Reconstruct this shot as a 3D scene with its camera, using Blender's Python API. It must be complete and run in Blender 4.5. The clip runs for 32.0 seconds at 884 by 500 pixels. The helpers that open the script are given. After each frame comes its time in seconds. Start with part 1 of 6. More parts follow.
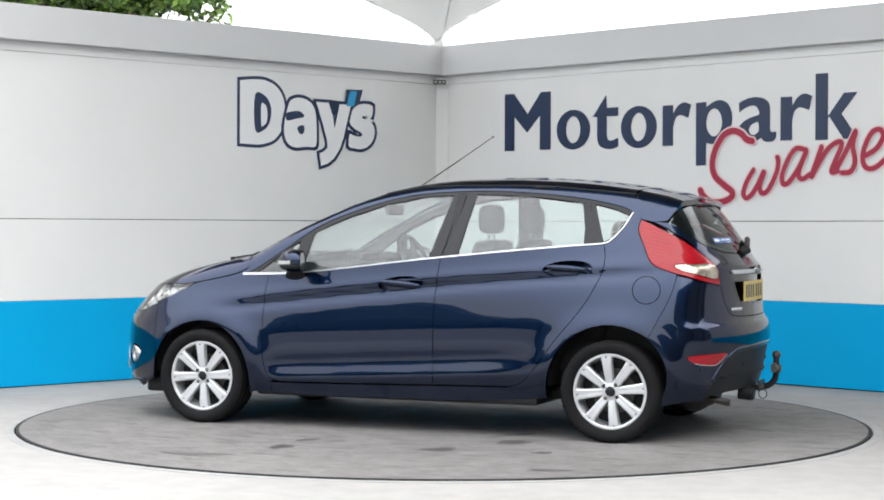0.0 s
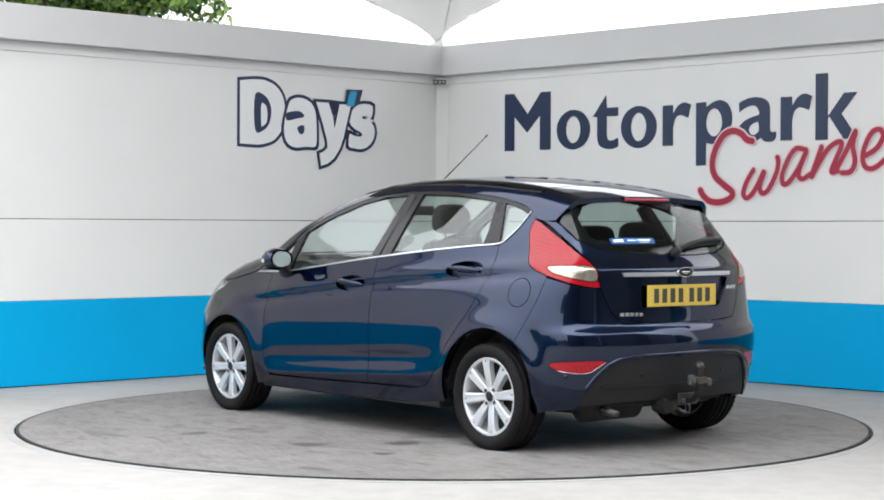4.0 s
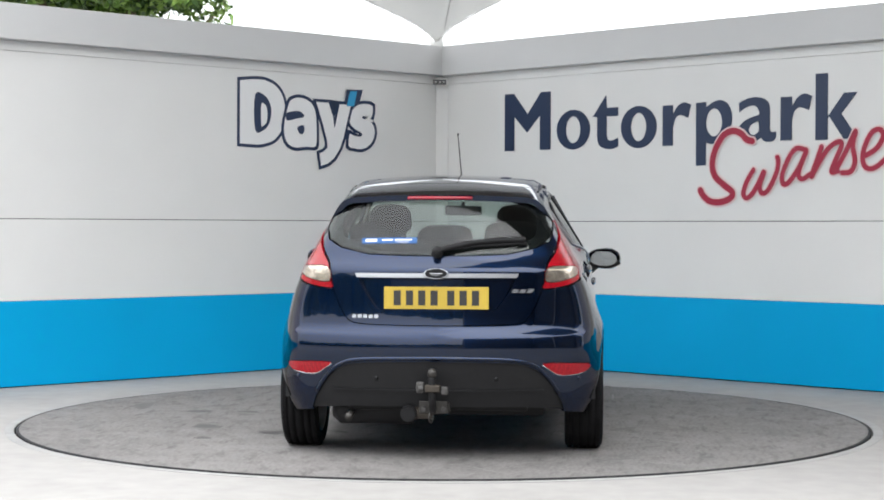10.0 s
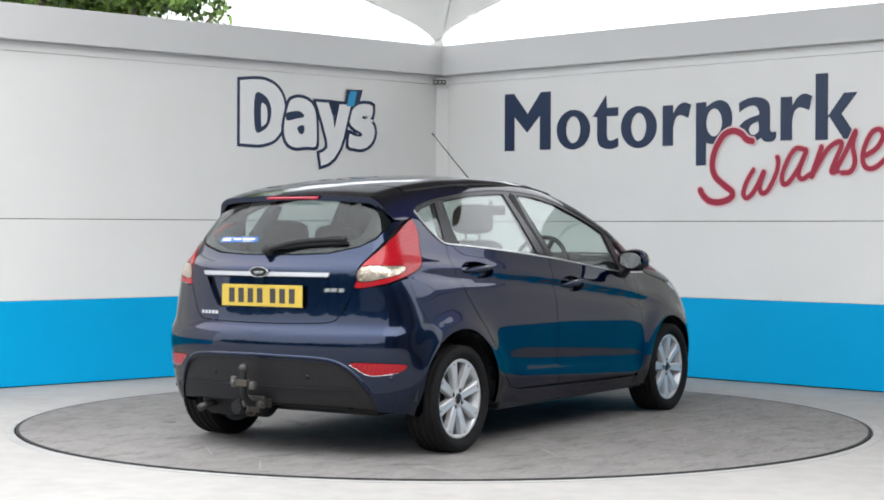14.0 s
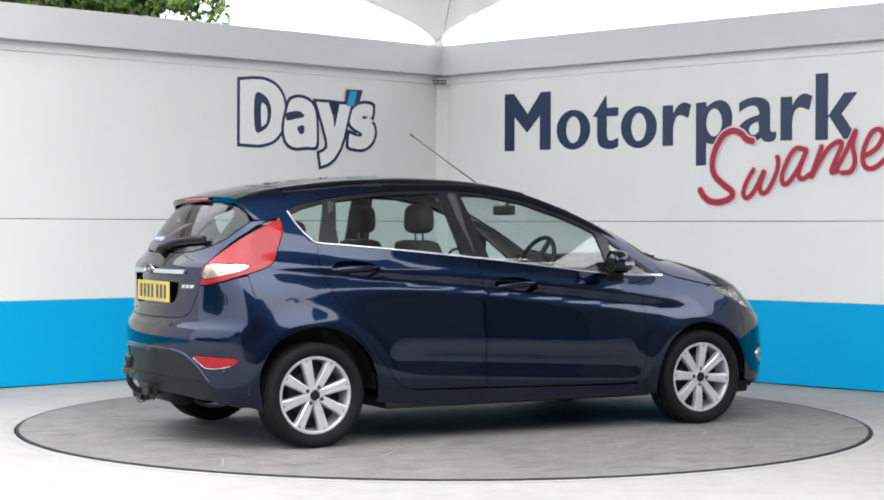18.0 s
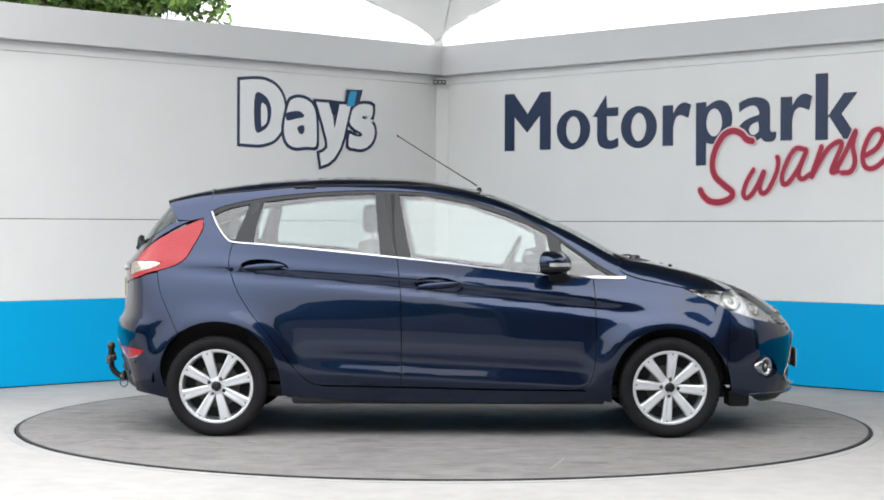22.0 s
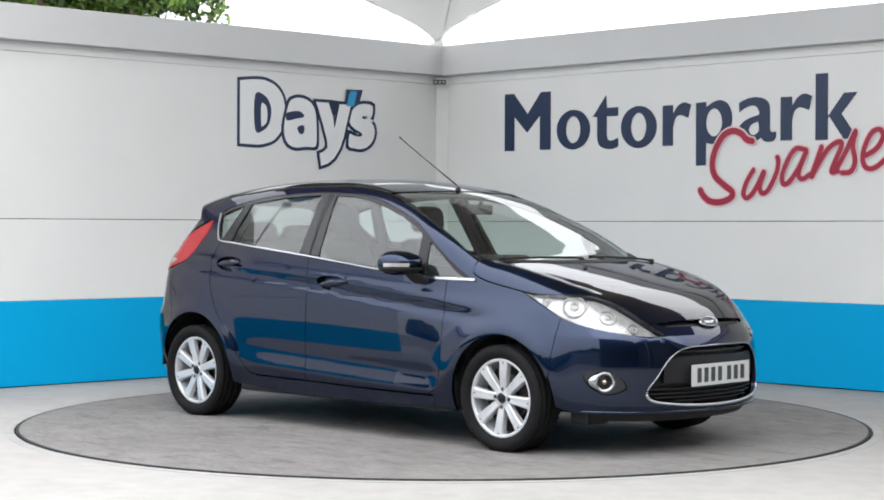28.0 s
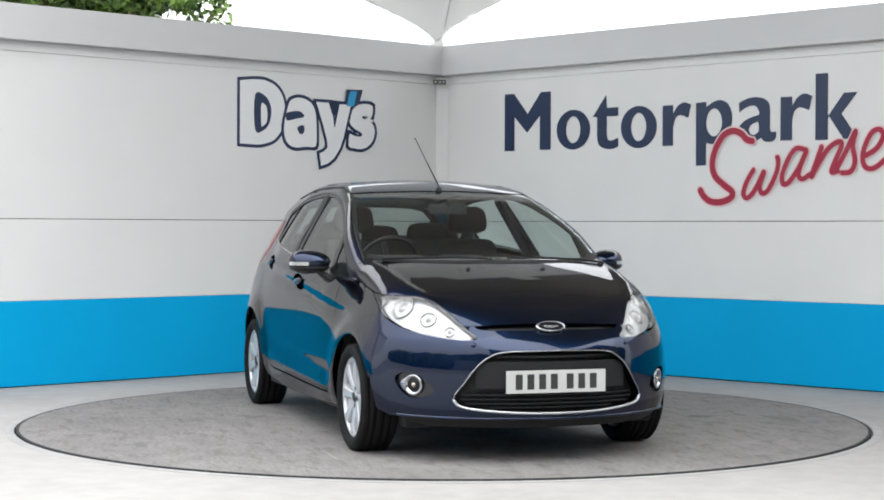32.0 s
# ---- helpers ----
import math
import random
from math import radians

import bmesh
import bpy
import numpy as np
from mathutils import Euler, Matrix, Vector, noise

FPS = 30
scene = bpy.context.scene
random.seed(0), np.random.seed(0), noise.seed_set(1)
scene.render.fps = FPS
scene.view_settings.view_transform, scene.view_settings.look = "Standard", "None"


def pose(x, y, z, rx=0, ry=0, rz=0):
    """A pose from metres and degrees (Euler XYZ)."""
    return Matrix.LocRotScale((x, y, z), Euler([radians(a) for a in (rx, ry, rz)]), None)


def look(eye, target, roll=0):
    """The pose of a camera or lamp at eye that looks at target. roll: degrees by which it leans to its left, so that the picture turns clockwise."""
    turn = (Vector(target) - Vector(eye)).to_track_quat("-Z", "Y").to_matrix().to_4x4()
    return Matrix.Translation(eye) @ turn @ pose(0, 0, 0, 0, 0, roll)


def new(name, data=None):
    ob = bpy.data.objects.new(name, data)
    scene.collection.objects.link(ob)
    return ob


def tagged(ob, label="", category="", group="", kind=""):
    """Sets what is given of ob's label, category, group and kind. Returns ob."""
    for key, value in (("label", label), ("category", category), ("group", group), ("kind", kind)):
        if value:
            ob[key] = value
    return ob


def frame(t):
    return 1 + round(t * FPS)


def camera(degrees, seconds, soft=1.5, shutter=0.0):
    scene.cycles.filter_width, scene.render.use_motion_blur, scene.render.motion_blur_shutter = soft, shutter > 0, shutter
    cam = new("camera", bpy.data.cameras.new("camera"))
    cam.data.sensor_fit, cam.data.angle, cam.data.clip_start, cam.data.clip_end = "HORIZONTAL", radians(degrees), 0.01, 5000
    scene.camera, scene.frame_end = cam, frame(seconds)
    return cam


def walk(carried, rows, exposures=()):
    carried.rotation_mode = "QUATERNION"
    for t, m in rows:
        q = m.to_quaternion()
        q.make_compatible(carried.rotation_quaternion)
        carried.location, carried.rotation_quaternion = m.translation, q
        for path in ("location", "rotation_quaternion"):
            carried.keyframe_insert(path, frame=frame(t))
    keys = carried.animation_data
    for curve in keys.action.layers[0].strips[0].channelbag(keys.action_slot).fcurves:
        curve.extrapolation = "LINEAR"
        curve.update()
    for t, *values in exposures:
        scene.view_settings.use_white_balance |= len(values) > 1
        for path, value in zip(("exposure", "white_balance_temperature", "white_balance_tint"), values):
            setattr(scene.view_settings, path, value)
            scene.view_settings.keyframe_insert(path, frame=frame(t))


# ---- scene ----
# Camera on a tripod: it stands still for the whole shot.
EYE = look((0.0, -10.383, 1.1503), (-0.0120, 0.0, 1.0206), 0.169)
cam = camera(28.776, 32.0, soft=1.8)
walk(cam, [(0.0, EYE), (32.0, EYE)], [(0.0, 0.37), (6.0, 0.36), (8.0, 0.33), (10.0, 0.23), (12.0, 0.20), (14.0, 0.28), (17.0, 0.43), (18.5, 0.44), (21.5, 0.36), (24.0, 0.28), (32.0, 0.27)])

# ---- light: bright overcast day ----
world = bpy.data.worlds.new("overcast")
scene.world = world
world.use_nodes = True
wn = world.node_tree
wn.nodes.clear()
w_out = wn.nodes.new("ShaderNodeOutputWorld")
w_mix = wn.nodes.new("ShaderNodeMixShader")
w_sky = wn.nodes.new("ShaderNodeBackground")
w_cloud = wn.nodes.new("ShaderNodeBackground")
sky = wn.nodes.new("ShaderNodeTexSky")
sky.sky_type, sky.sun_disc = "NISHITA", False
sky.sun_elevation, sky.sun_rotation = radians(52), radians(220)
w_sky.inputs["Strength"].default_value = 0.10
w_cloud.inputs["Color"].default_value = (0.955, 0.975, 1.0, 1)
# an overcast sky is three times as bright overhead as at the horizon
w_dir, w_axes, w_rise = wn.nodes.new("ShaderNodeTexCoord"), wn.nodes.new("ShaderNodeSeparateXYZ"), wn.nodes.new("ShaderNodeMapRange")
w_rise.inputs["To Min"].default_value, w_rise.inputs["To Max"].default_value = 1.55, 4.5
wn.links.new(w_dir.outputs["Generated"], w_axes.inputs[0])
wn.links.new(w_axes.outputs["Z"], w_rise.inputs["Value"])
wn.links.new(w_rise.outputs[0], w_cloud.inputs["Strength"])
w_mix.inputs[0].default_value = 0.85
wn.links.new(sky.outputs[0], w_sky.inputs["Color"])
wn.links.new(w_sky.outputs[0], w_mix.inputs[1])
wn.links.new(w_cloud.outputs[0], w_mix.inputs[2])
wn.links.new(w_mix.outputs[0], w_out.inputs["Surface"])

sun = new("sun", bpy.data.lights.new("sun", "SUN"))
sun.data.energy, sun.data.angle, sun.data.color = 1.2, radians(70), (1.0, 0.97, 0.93)
sun.matrix_world = look((7.0, -8.0, 9.5), (0, 0, 0))

# ---- materials ----
def mat(name, color, rough=0.5, metal=0.0, vary=0.0, scale=8.0, bump=0.0, bscale=60.0, coat=0.0, spec=0.5, trans=0.0, ior=1.45, emit=None, tint2=None, detail=4.0, bdist=0.002):
    """A principled material with colour variation at two scales and fine relief, in object space."""
    m = bpy.data.materials.new(name)
    m.use_nodes = True
    nt = m.node_tree
    p = nt.nodes["Principled BSDF"]
    p.inputs["Base Color"].default_value = (*color, 1)
    p.inputs["Roughness"].default_value = rough
    p.inputs["Metallic"].default_value = metal
    p.inputs["Coat Weight"].default_value = coat
    p.inputs["Coat Roughness"].default_value = 0.02
    p.inputs["Specular IOR Level"].default_value = spec
    p.inputs["Transmission Weight"].default_value = trans
    p.inputs["IOR"].default_value = ior
    if emit:
        p.inputs["Emission Color"].default_value = (*emit[:3], 1)
        p.inputs["Emission Strength"].default_value = emit[3]
    tc = nt.nodes.new("ShaderNodeTexCoord")
    if vary:
        n1, n2 = nt.nodes.new("ShaderNodeTexNoise"), nt.nodes.new("ShaderNodeTexNoise")
        n1.inputs["Scale"].default_value, n1.inputs["Detail"].default_value = scale * 0.12, 3
        n2.inputs["Scale"].default_value, n2.inputs["Detail"].default_value = scale, detail
        add = nt.nodes.new("ShaderNodeMath")
        add.operation = "ADD"
        ramp = nt.nodes.new("ShaderNodeMapRange")
        ramp.inputs["From Min"].default_value, ramp.inputs["From Max"].default_value = 0.6, 1.4
        mix = nt.nodes.new("ShaderNodeMix")
        mix.data_type = "RGBA"
        lo = tint2 or tuple(c * (1 - vary) for c in color)
        hi = tuple(min(1, c * (1 + vary * 0.5)) for c in color)
        mix.inputs[6].default_value, mix.inputs[7].default_value = (*lo, 1), (*hi, 1)
        for n in (n1, n2):
            nt.links.new(tc.outputs["Object"], n.inputs["Vector"])
        nt.links.new(n1.outputs["Fac"], add.inputs[0])
        nt.links.new(n2.outputs["Fac"], add.inputs[1])
        nt.links.new(add.outputs[0], ramp.inputs["Value"])
        nt.links.new(ramp.outputs[0], mix.inputs[0])
        nt.links.new(mix.outputs[2], p.inputs["Base Color"])
    if bump:
        nb = nt.nodes.new("ShaderNodeTexNoise")
        nb.inputs["Scale"].default_value, nb.inputs["Detail"].default_value = bscale, 5
        b = nt.nodes.new("ShaderNodeBump")
        b.inputs["Strength"].default_value, b.inputs["Distance"].default_value = bump, bdist
        nt.links.new(tc.outputs["Object"], nb.inputs["Vector"])
        nt.links.new(nb.outputs["Fac"], b.inputs["Height"])
        nt.links.new(b.outputs[0], p.inputs["Normal"])
    return m


M_WALL = mat("white_wall_panel", (0.79, 0.785, 0.77), 0.42, vary=0.05, scale=1.5, bump=0.05, bscale=3.0)
M_FASCIA = mat("grey_fascia_metal", (0.655, 0.655, 0.655), 0.45, vary=0.05, scale=2.0, bump=0.04, bscale=4.0)
M_BLUE = mat("blue_wall_paint", (0.0, 0.385, 0.72), 0.5, spec=0.15, vary=0.08, scale=1.2)
M_CONC = mat("pale_concrete", (0.365, 0.353, 0.338), 0.8, vary=0.16, scale=7.0, bump=0.25, bscale=90)
M_DARK = mat("dark_gap", (0.02, 0.02, 0.022), 0.9)
M_NAVY = mat("navy_vinyl", (0.012, 0.029, 0.078), 0.35)
M_WHITE_V = mat("white_vinyl", (0.82, 0.82, 0.82), 0.35)
M_RED_V = mat("red_vinyl", (0.36, 0.012, 0.045), 0.35)
M_PINK_V = mat("pale_vinyl_border", (0.80, 0.62, 0.62), 0.35)
M_CYAN_V = mat("cyan_vinyl", (0.02, 0.32, 0.60), 0.35)
M_FABRIC = mat("white_canopy_fabric", (0.80, 0.80, 0.78), 0.8, vary=0.06, scale=3.0)
M_STEEL = mat("galvanised_steel", (0.5, 0.5, 0.5), 0.5, 0.6, vary=0.2, scale=20)
M_BARK = mat("brown_bark", (0.10, 0.075, 0.05), 0.9, vary=0.4, scale=14, bump=0.5, bscale=30, bdist=0.01)
M_HEDGE = mat("far_treeline", (0.045, 0.065, 0.03), 0.9, vary=0.5, scale=1.0)
M_TARMAC = mat("grey_tarmac", (0.24, 0.235, 0.23), 0.9, vary=0.2, scale=4.0)

# ---- helpers for building ----
def part(name, bm, material, parent=None, label="", smooth=False, at=None):
    """Link a bmesh as one mesh object, under a thing or a part."""
    me = bpy.data.meshes.new(name)
    bm.to_mesh(me)
    bm.free()
    for m in material if isinstance(material, (list, tuple)) else (material,):
        me.materials.append(m)
    if smooth:
        me.polygons.foreach_set("use_smooth", [True] * len(me.polygons))
    ob = new(name, me)
    if parent:
        ob.parent = parent
    if at is not None:
        ob.matrix_basis = at
    if label:
        ob["label"] = label
    return ob


def box(bm, x0, x1, y0, y1, z0, z1, bevel=0.0, m=None):
    r = bmesh.ops.create_cube(bm, size=1.0)
    for v in r["verts"]:
        v.co = Vector(((x0 + x1) / 2 + v.co.x * (x1 - x0), (y0 + y1) / 2 + v.co.y * (y1 - y0), (z0 + z1) / 2 + v.co.z * (z1 - z0)))
    if bevel:
        es = list({e for v in r["verts"] for e in v.link_edges})
        bmesh.ops.bevel(bm, geom=es, offset=bevel, segments=2, affect="EDGES", profile=0.6)
    if m is not None:
        bmesh.ops.transform(bm, matrix=m, verts=bm.verts[:])
    return bm


def boxed(*a, **k):
    return box(bmesh.new(), *a, **k)


def lathe(profile, n=48, axis="z", closed=False):
    """Turn a profile of (radius, height) round an axis."""
    bm = bmesh.new()
    rings = []
    for r, h in profile:
        ring = []
        for i in range(n):
            a = 2 * math.pi * i / n
            c, s = r * math.cos(a), r * math.sin(a)
            ring.append(bm.verts.new((c, s, h) if axis == "z" else (c, h, s) if axis == "y" else (h, c, s)))
        rings.append(ring)
    pairs = list(zip(rings, rings[1:])) + ([(rings[-1], rings[0])] if closed else [])
    for a, b in pairs:
        for i in range(n):
            bm.faces.new((a[i], a[(i + 1) % n], b[(i + 1) % n], b[i]))
    bmesh.ops.recalc_face_normals(bm, faces=bm.faces[:])
    return bm


def tube(points, radius, n=10, radii=None):
    """A round bar along a path."""
    bm = bmesh.new()
    pts = [Vector(p) for p in points]
    rings = []
    for i, p in enumerate(pts):
        d = (pts[min(i + 1, len(pts) - 1)] - pts[max(i - 1, 0)]).normalized()
        u = d.cross(Vector((0, 0, 1)) if abs(d.z) < 0.9 else Vector((1, 0, 0))).normalized()
        w = d.cross(u)
        r = radii[i] if radii else radius
        rings.append([bm.verts.new(p + r * (math.cos(2 * math.pi * k / n) * u + math.sin(2 * math.pi * k / n) * w)) for k in range(n)])
    for a, b in zip(rings, rings[1:]):
        for k in range(n):
            bm.faces.new((a[k], a[(k + 1) % n], b[(k + 1) % n], b[k]))
    bm.faces.new(rings[0][::-1])
    bm.faces.new(rings[-1])
    bmesh.ops.recalc_face_normals(bm, faces=bm.faces[:])
    return bm


def catmull(pts, n=6, closed=False):
    """A smooth curve through points."""
    P = np.array(pts, float)
    out = []
    N = len(P)
    for i in range(N if closed else N - 1):
        g = (lambda k: P[k % N]) if closed else (lambda k: P[min(max(k, 0), N - 1)])
        p0, p1, p2, p3 = g(i - 1), g(i), g(i + 1), g(i + 2)
        for k in range(n):
            t = k / n
            out.append(0.5 * (2 * p1 + (p2 - p0) * t + (2 * p0 - 5 * p1 + 4 * p2 - p3) * t * t + (3 * p1 - p0 - 3 * p2 + p3) * t ** 3))
    if not closed:
        out.append(P[-1])
    return np.array(out)


# ---- the open bay: two walls that meet at a corner, concrete floor ----
CORNER = Vector((-0.02, 4.89, 0))
LEFT_DIR = (Vector((-3.18, 1.952, 0)) - CORNER).normalized()
RIGHT_DIR = (Vector((3.12, 1.862, 0)) - CORNER).normalized()
Z_BLUE, Z_SEAM, Z_LINE, Z_FAS0, Z_FAS1 = 0.617, 1.212, 2.42, 2.495, 2.752


def wall_frame(d, side):
    """The space of a wall: x along it from the corner, y out of it into the bay, z up."""
    nrm = Vector((d.y, -d.x, 0)) * side
    m = Matrix.Identity(4)
    m.col[0][:3], m.col[1][:3], m.col[2][:3], m.col[3][:3] = d, nrm, (0, 0, 1), CORNER
    return m


W_LEFT, W_RIGHT = wall_frame(LEFT_DIR, -1), wall_frame(RIGHT_DIR, 1)


def build_wall(name, m, length):
    w = tagged(new(name), "white panelled display wall with a blue lower band", "wall", kind="structure")
    w.matrix_world = m
    # backing, then the cladding panels in front of it with open joints
    part("backing", boxed(-0.05, length, -0.16, -0.03, -0.02, Z_FAS1 - 0.02), M_DARK, w)
    xs = [0.0, 6.3, length]
    for a, b in zip(xs, xs[1:]):
        part("blue_panel", boxed(a + 0.001, b - 0.001, -0.03, 0.0, 0.001, Z_BLUE - 0.001, 0.002), M_BLUE, w, "glossy blue painted lower panel")
        part("panel", boxed(a + 0.001, b - 0.001, -0.03, 0.0, Z_BLUE + 0.001, Z_SEAM - 0.0026, 0.003), M_WALL, w)
        part("panel", boxed(a + 0.001, b - 0.001, -0.03, 0.0, Z_SEAM + 0.0026, Z_LINE - 0.0012, 0.003), M_WALL, w)
        part("panel", boxed(a + 0.001, b - 0.001, -0.03, 0.0, Z_LINE + 0.0012, Z_FAS0 - 0.002, 0.003), M_WALL, w)
        part("fascia", boxed(a + 0.002, b - 0.002, -0.20, 0.085, Z_FAS0, Z_FAS1, 0.006), M_FASCIA, w, "pale grey folded metal fascia")
    return w


wall_left = build_wall("wall_left", W_LEFT, 9.0)
wall_right = build_wall("wall_right", W_RIGHT, 9.0)

trim = part("trim", boxed(CORNER.x - 0.052, CORNER.x + 0.052, CORNER.y - 0.058, CORNER.y - 0.04, Z_BLUE, Z_FAS0 - 0.01, 0.003), M_WALL)
tagged(trim, "pale vertical cover strip in the wall corner", "trim", kind="structure")

TABLE_R = 2.501
FLOOR_Z = -0.008


def build_ground():
    n = 128
    bm = bmesh.new()
    inner = [bm.verts.new(((TABLE_R + 0.028) * math.cos(2 * math.pi * i / n), (TABLE_R + 0.028) * math.sin(2 * math.pi * i / n), FLOOR_Z)) for i in range(n)]
    low = [bm.verts.new((v.co.x, v.co.y, -0.12)) for v in inner]
    rings = [inner]
    for r in (2.9, 3.6, 5, 9, 20, 60, 300, 2500):
        rings.append([bm.verts.new((r * math.cos(2 * math.pi * i / n), r * math.sin(2 * math.pi * i / n), FLOOR_Z)) for i in range(n)])
    for a, b in zip(rings, rings[1:]):
        for i in range(n):
            bm.faces.new((a[i], b[i], b[(i + 1) % n], a[(i + 1) % n]))
    for i in range(n):
        bm.faces.new((low[i], inner[i], inner[(i + 1) % n], low[(i + 1) % n]))
    bm.faces.new(low)
    for f in bm.faces:
        if f.calc_center_median().length > 12:
            f.material_index = 1
    g = part("ground", bm, (M_CONC, M_TARMAC))
    return tagged(g, "pale concrete floor of an open display bay", "ground", kind="structure")


ground = build_ground()

def deck_mat():
    """Worn grey rubber deck: fine grain, broad fading and smeared dark stains."""
    m = mat("grey_rubber_deck", (0.212, 0.200, 0.194), 0.72, vary=0.30, scale=6.0, bump=0.35, bscale=160)
    nt = m.node_tree
    p = nt.nodes["Principled BSDF"]
    src = p.inputs["Base Color"].links[0].from_socket
    tc = nt.nodes.new("ShaderNodeTexCoord")
    mp = nt.nodes.new("ShaderNodeMapping")
    mp.inputs["Scale"].default_value = (1.0, 3.0, 1.0)
    mp.inputs["Rotation"].default_value = (0, 0, radians(35))
    n = nt.nodes.new("ShaderNodeTexNoise")
    n.inputs["Scale"].default_value, n.inputs["Detail"].default_value, n.inputs["Roughness"].default_value = 4.2, 9, 0.70
    r = nt.nodes.new("ShaderNodeMapRange")
    r.inputs["From Min"].default_value, r.inputs["From Max"].default_value = 0.52, 0.66
    mx = nt.nodes.new("ShaderNodeMix")
    mx.data_type, mx.blend_type = "RGBA", "MULTIPLY"
    mx.inputs[7].default_value = (0.60, 0.585, 0.59, 1)
    nt.links.new(tc.outputs["Object"], mp.inputs["Vector"])
    nt.links.new(mp.outputs[0], n.inputs["Vector"])
    nt.links.new(n.outputs["Fac"], r.inputs["Value"])
    nt.links.new(r.outputs[0], mx.inputs[0])
    nt.links.new(src, mx.inputs[6])
    # fine worn speckle and pale rubbed patches
    n2, r2, mx2 = nt.nodes.new("ShaderNodeTexNoise"), nt.nodes.new("ShaderNodeMapRange"), nt.nodes.new("ShaderNodeMix")
    n2.inputs["Scale"].default_value, n2.inputs["Detail"].default_value, n2.inputs["Roughness"].default_value = 17.0, 8, 0.75
    r2.inputs["From Min"].default_value, r2.inputs["From Max"].default_value = 0.36, 0.64
    r2.inputs["To Min"].default_value, r2.inputs["To Max"].default_value = 0.78, 1.20
    mx2.data_type, mx2.blend_type = "RGBA", "MULTIPLY"
    mx2.inputs[0].default_value = 1.0
    nt.links.new(mp.outputs[0], n2.inputs["Vector"])
    nt.links.new(n2.outputs["Fac"], r2.inputs["Value"])
    nt.links.new(mx.outputs[2], mx2.inputs[6])
    nt.links.new(r2.outputs[0], mx2.inputs[7])
    nt.links.new(mx2.outputs[2], p.inputs["Base Color"])
    return m


M_TABLE = deck_mat()
M_STAIN = mat("dark_oil_stain", (0.088, 0.083, 0.080), 0.6, vary=0.3, scale=20)
turntable = tagged(new("turntable"), "large round turntable with a worn grey deck", "turntable")
part("deck", lathe([(0.001, 0.0), (0.8, 0.0), (1.6, 0.0), (2.2, 0.0), (TABLE_R - 0.006, 0.0), (TABLE_R, -0.006), (TABLE_R, -0.05), (0.001, -0.05)], 160), M_TABLE, turntable, "worn grey rubber deck with stains")
part("edge_trim", lathe([(TABLE_R - 0.012, 0.0006), (TABLE_R - 0.001, 0.0006), (TABLE_R + 0.002, -0.004), (TABLE_R + 0.002, -0.04), (TABLE_R - 0.012, -0.04)], 160, closed=True), M_DARK, turntable)
ring = part("turntable_kerb", lathe([(TABLE_R + 0.014, -0.10), (TABLE_R + 0.014, -0.006), (TABLE_R + 0.019, -0.0045), (TABLE_R + 0.066, -0.0045), (TABLE_R + 0.070, -0.007), (TABLE_R + 0.070, -0.05)], 160), mat("worn_steel_ring", (0.35, 0.345, 0.335), 0.6, 0.0, vary=0.25, scale=9))
tagged(ring, "thin worn steel ring set in the floor round the turntable", "ring", kind="structure")


M_SMEAR = mat("faint_smear", (0.140, 0.132, 0.128), 0.65, vary=0.3, scale=20)


def stain(x, y, a, b, turn, seed, z=0.0008, material=None, name="deck_stain", label="dark dried oil stain"):
    """A thin dried spill with a ragged edge."""
    rnd = random.Random(seed)
    bm = bmesh.new()
    n = 26
    ph = [rnd.uniform(0, 6.28) for _ in range(4)]
    vs = []
    for k in range(n):
        t = 2 * math.pi * k / n
        r = 1 + 0.16 * math.sin(2 * t + ph[0]) + 0.12 * math.sin(3 * t + ph[1]) + 0.09 * math.sin(5 * t + ph[2]) + 0.06 * math.sin(9 * t + ph[3])
        u, v = a * r * math.cos(t), b * r * math.sin(t)
        vs.append(bm.verts.new((x + u * math.cos(turn) - v * math.sin(turn), y + u * math.sin(turn) + v * math.cos(turn), z)))
    bm.faces.new(vs)
    part(name, bm, material or M_STAIN, turntable, label)


for k, (x, y, a, b, turn) in enumerate(((-0.505, 1.341, 0.11, 0.07, -2.76), (-1.048, 1.254, 0.05, 0.05, -2.76), (-0.703, 0.533, 0.06, 0.03, -2.76), (0.303, 1.239, 0.07, 0.04, -2.00), (0.203, 0.127, 0.05, 0.03, 0.13), (-0.357, 0.394, 0.05, 0.03, -0.37), (0.295, 1.553, 0.10, 0.05, -1.63), (-0.766, 0.903, 0.08, 0.10, -1.12))):
    stain(x, y, a, b, turn, k)
# faint smears and scuffs left by many wheels, mostly along the turning direction
rnd = random.Random(21)
for k in range(16):
    r, a = rnd.uniform(0.9, 2.35), rnd.uniform(0, 6.28)
    long = rnd.uniform(0.05, 0.15)
    stain(r * math.cos(a), r * math.sin(a), long, rnd.uniform(0.02, 0.05), a + 1.57 + rnd.uniform(-0.5, 0.5), 100 + k, 0.0012 + 0.0003 * k / 34 * 10, M_SMEAR, "smear", "dark smear")

# thin pale scratches from tyres and trolley feet
M_SCRATCH = mat("pale_scratch", (0.31, 0.295, 0.285), 0.7, vary=0.3, scale=30)
for k in range(14):
    r, a = rnd.uniform(0.7, 2.3), rnd.uniform(0, 6.28)
    stain(r * math.cos(a), r * math.sin(a), rnd.uniform(0.05, 0.20), rnd.uniform(0.003, 0.007), rnd.uniform(0, 3.14), 200 + k, 0.0046 + 0.0001 * k, M_SCRATCH, "scratch", "thin pale scratch")

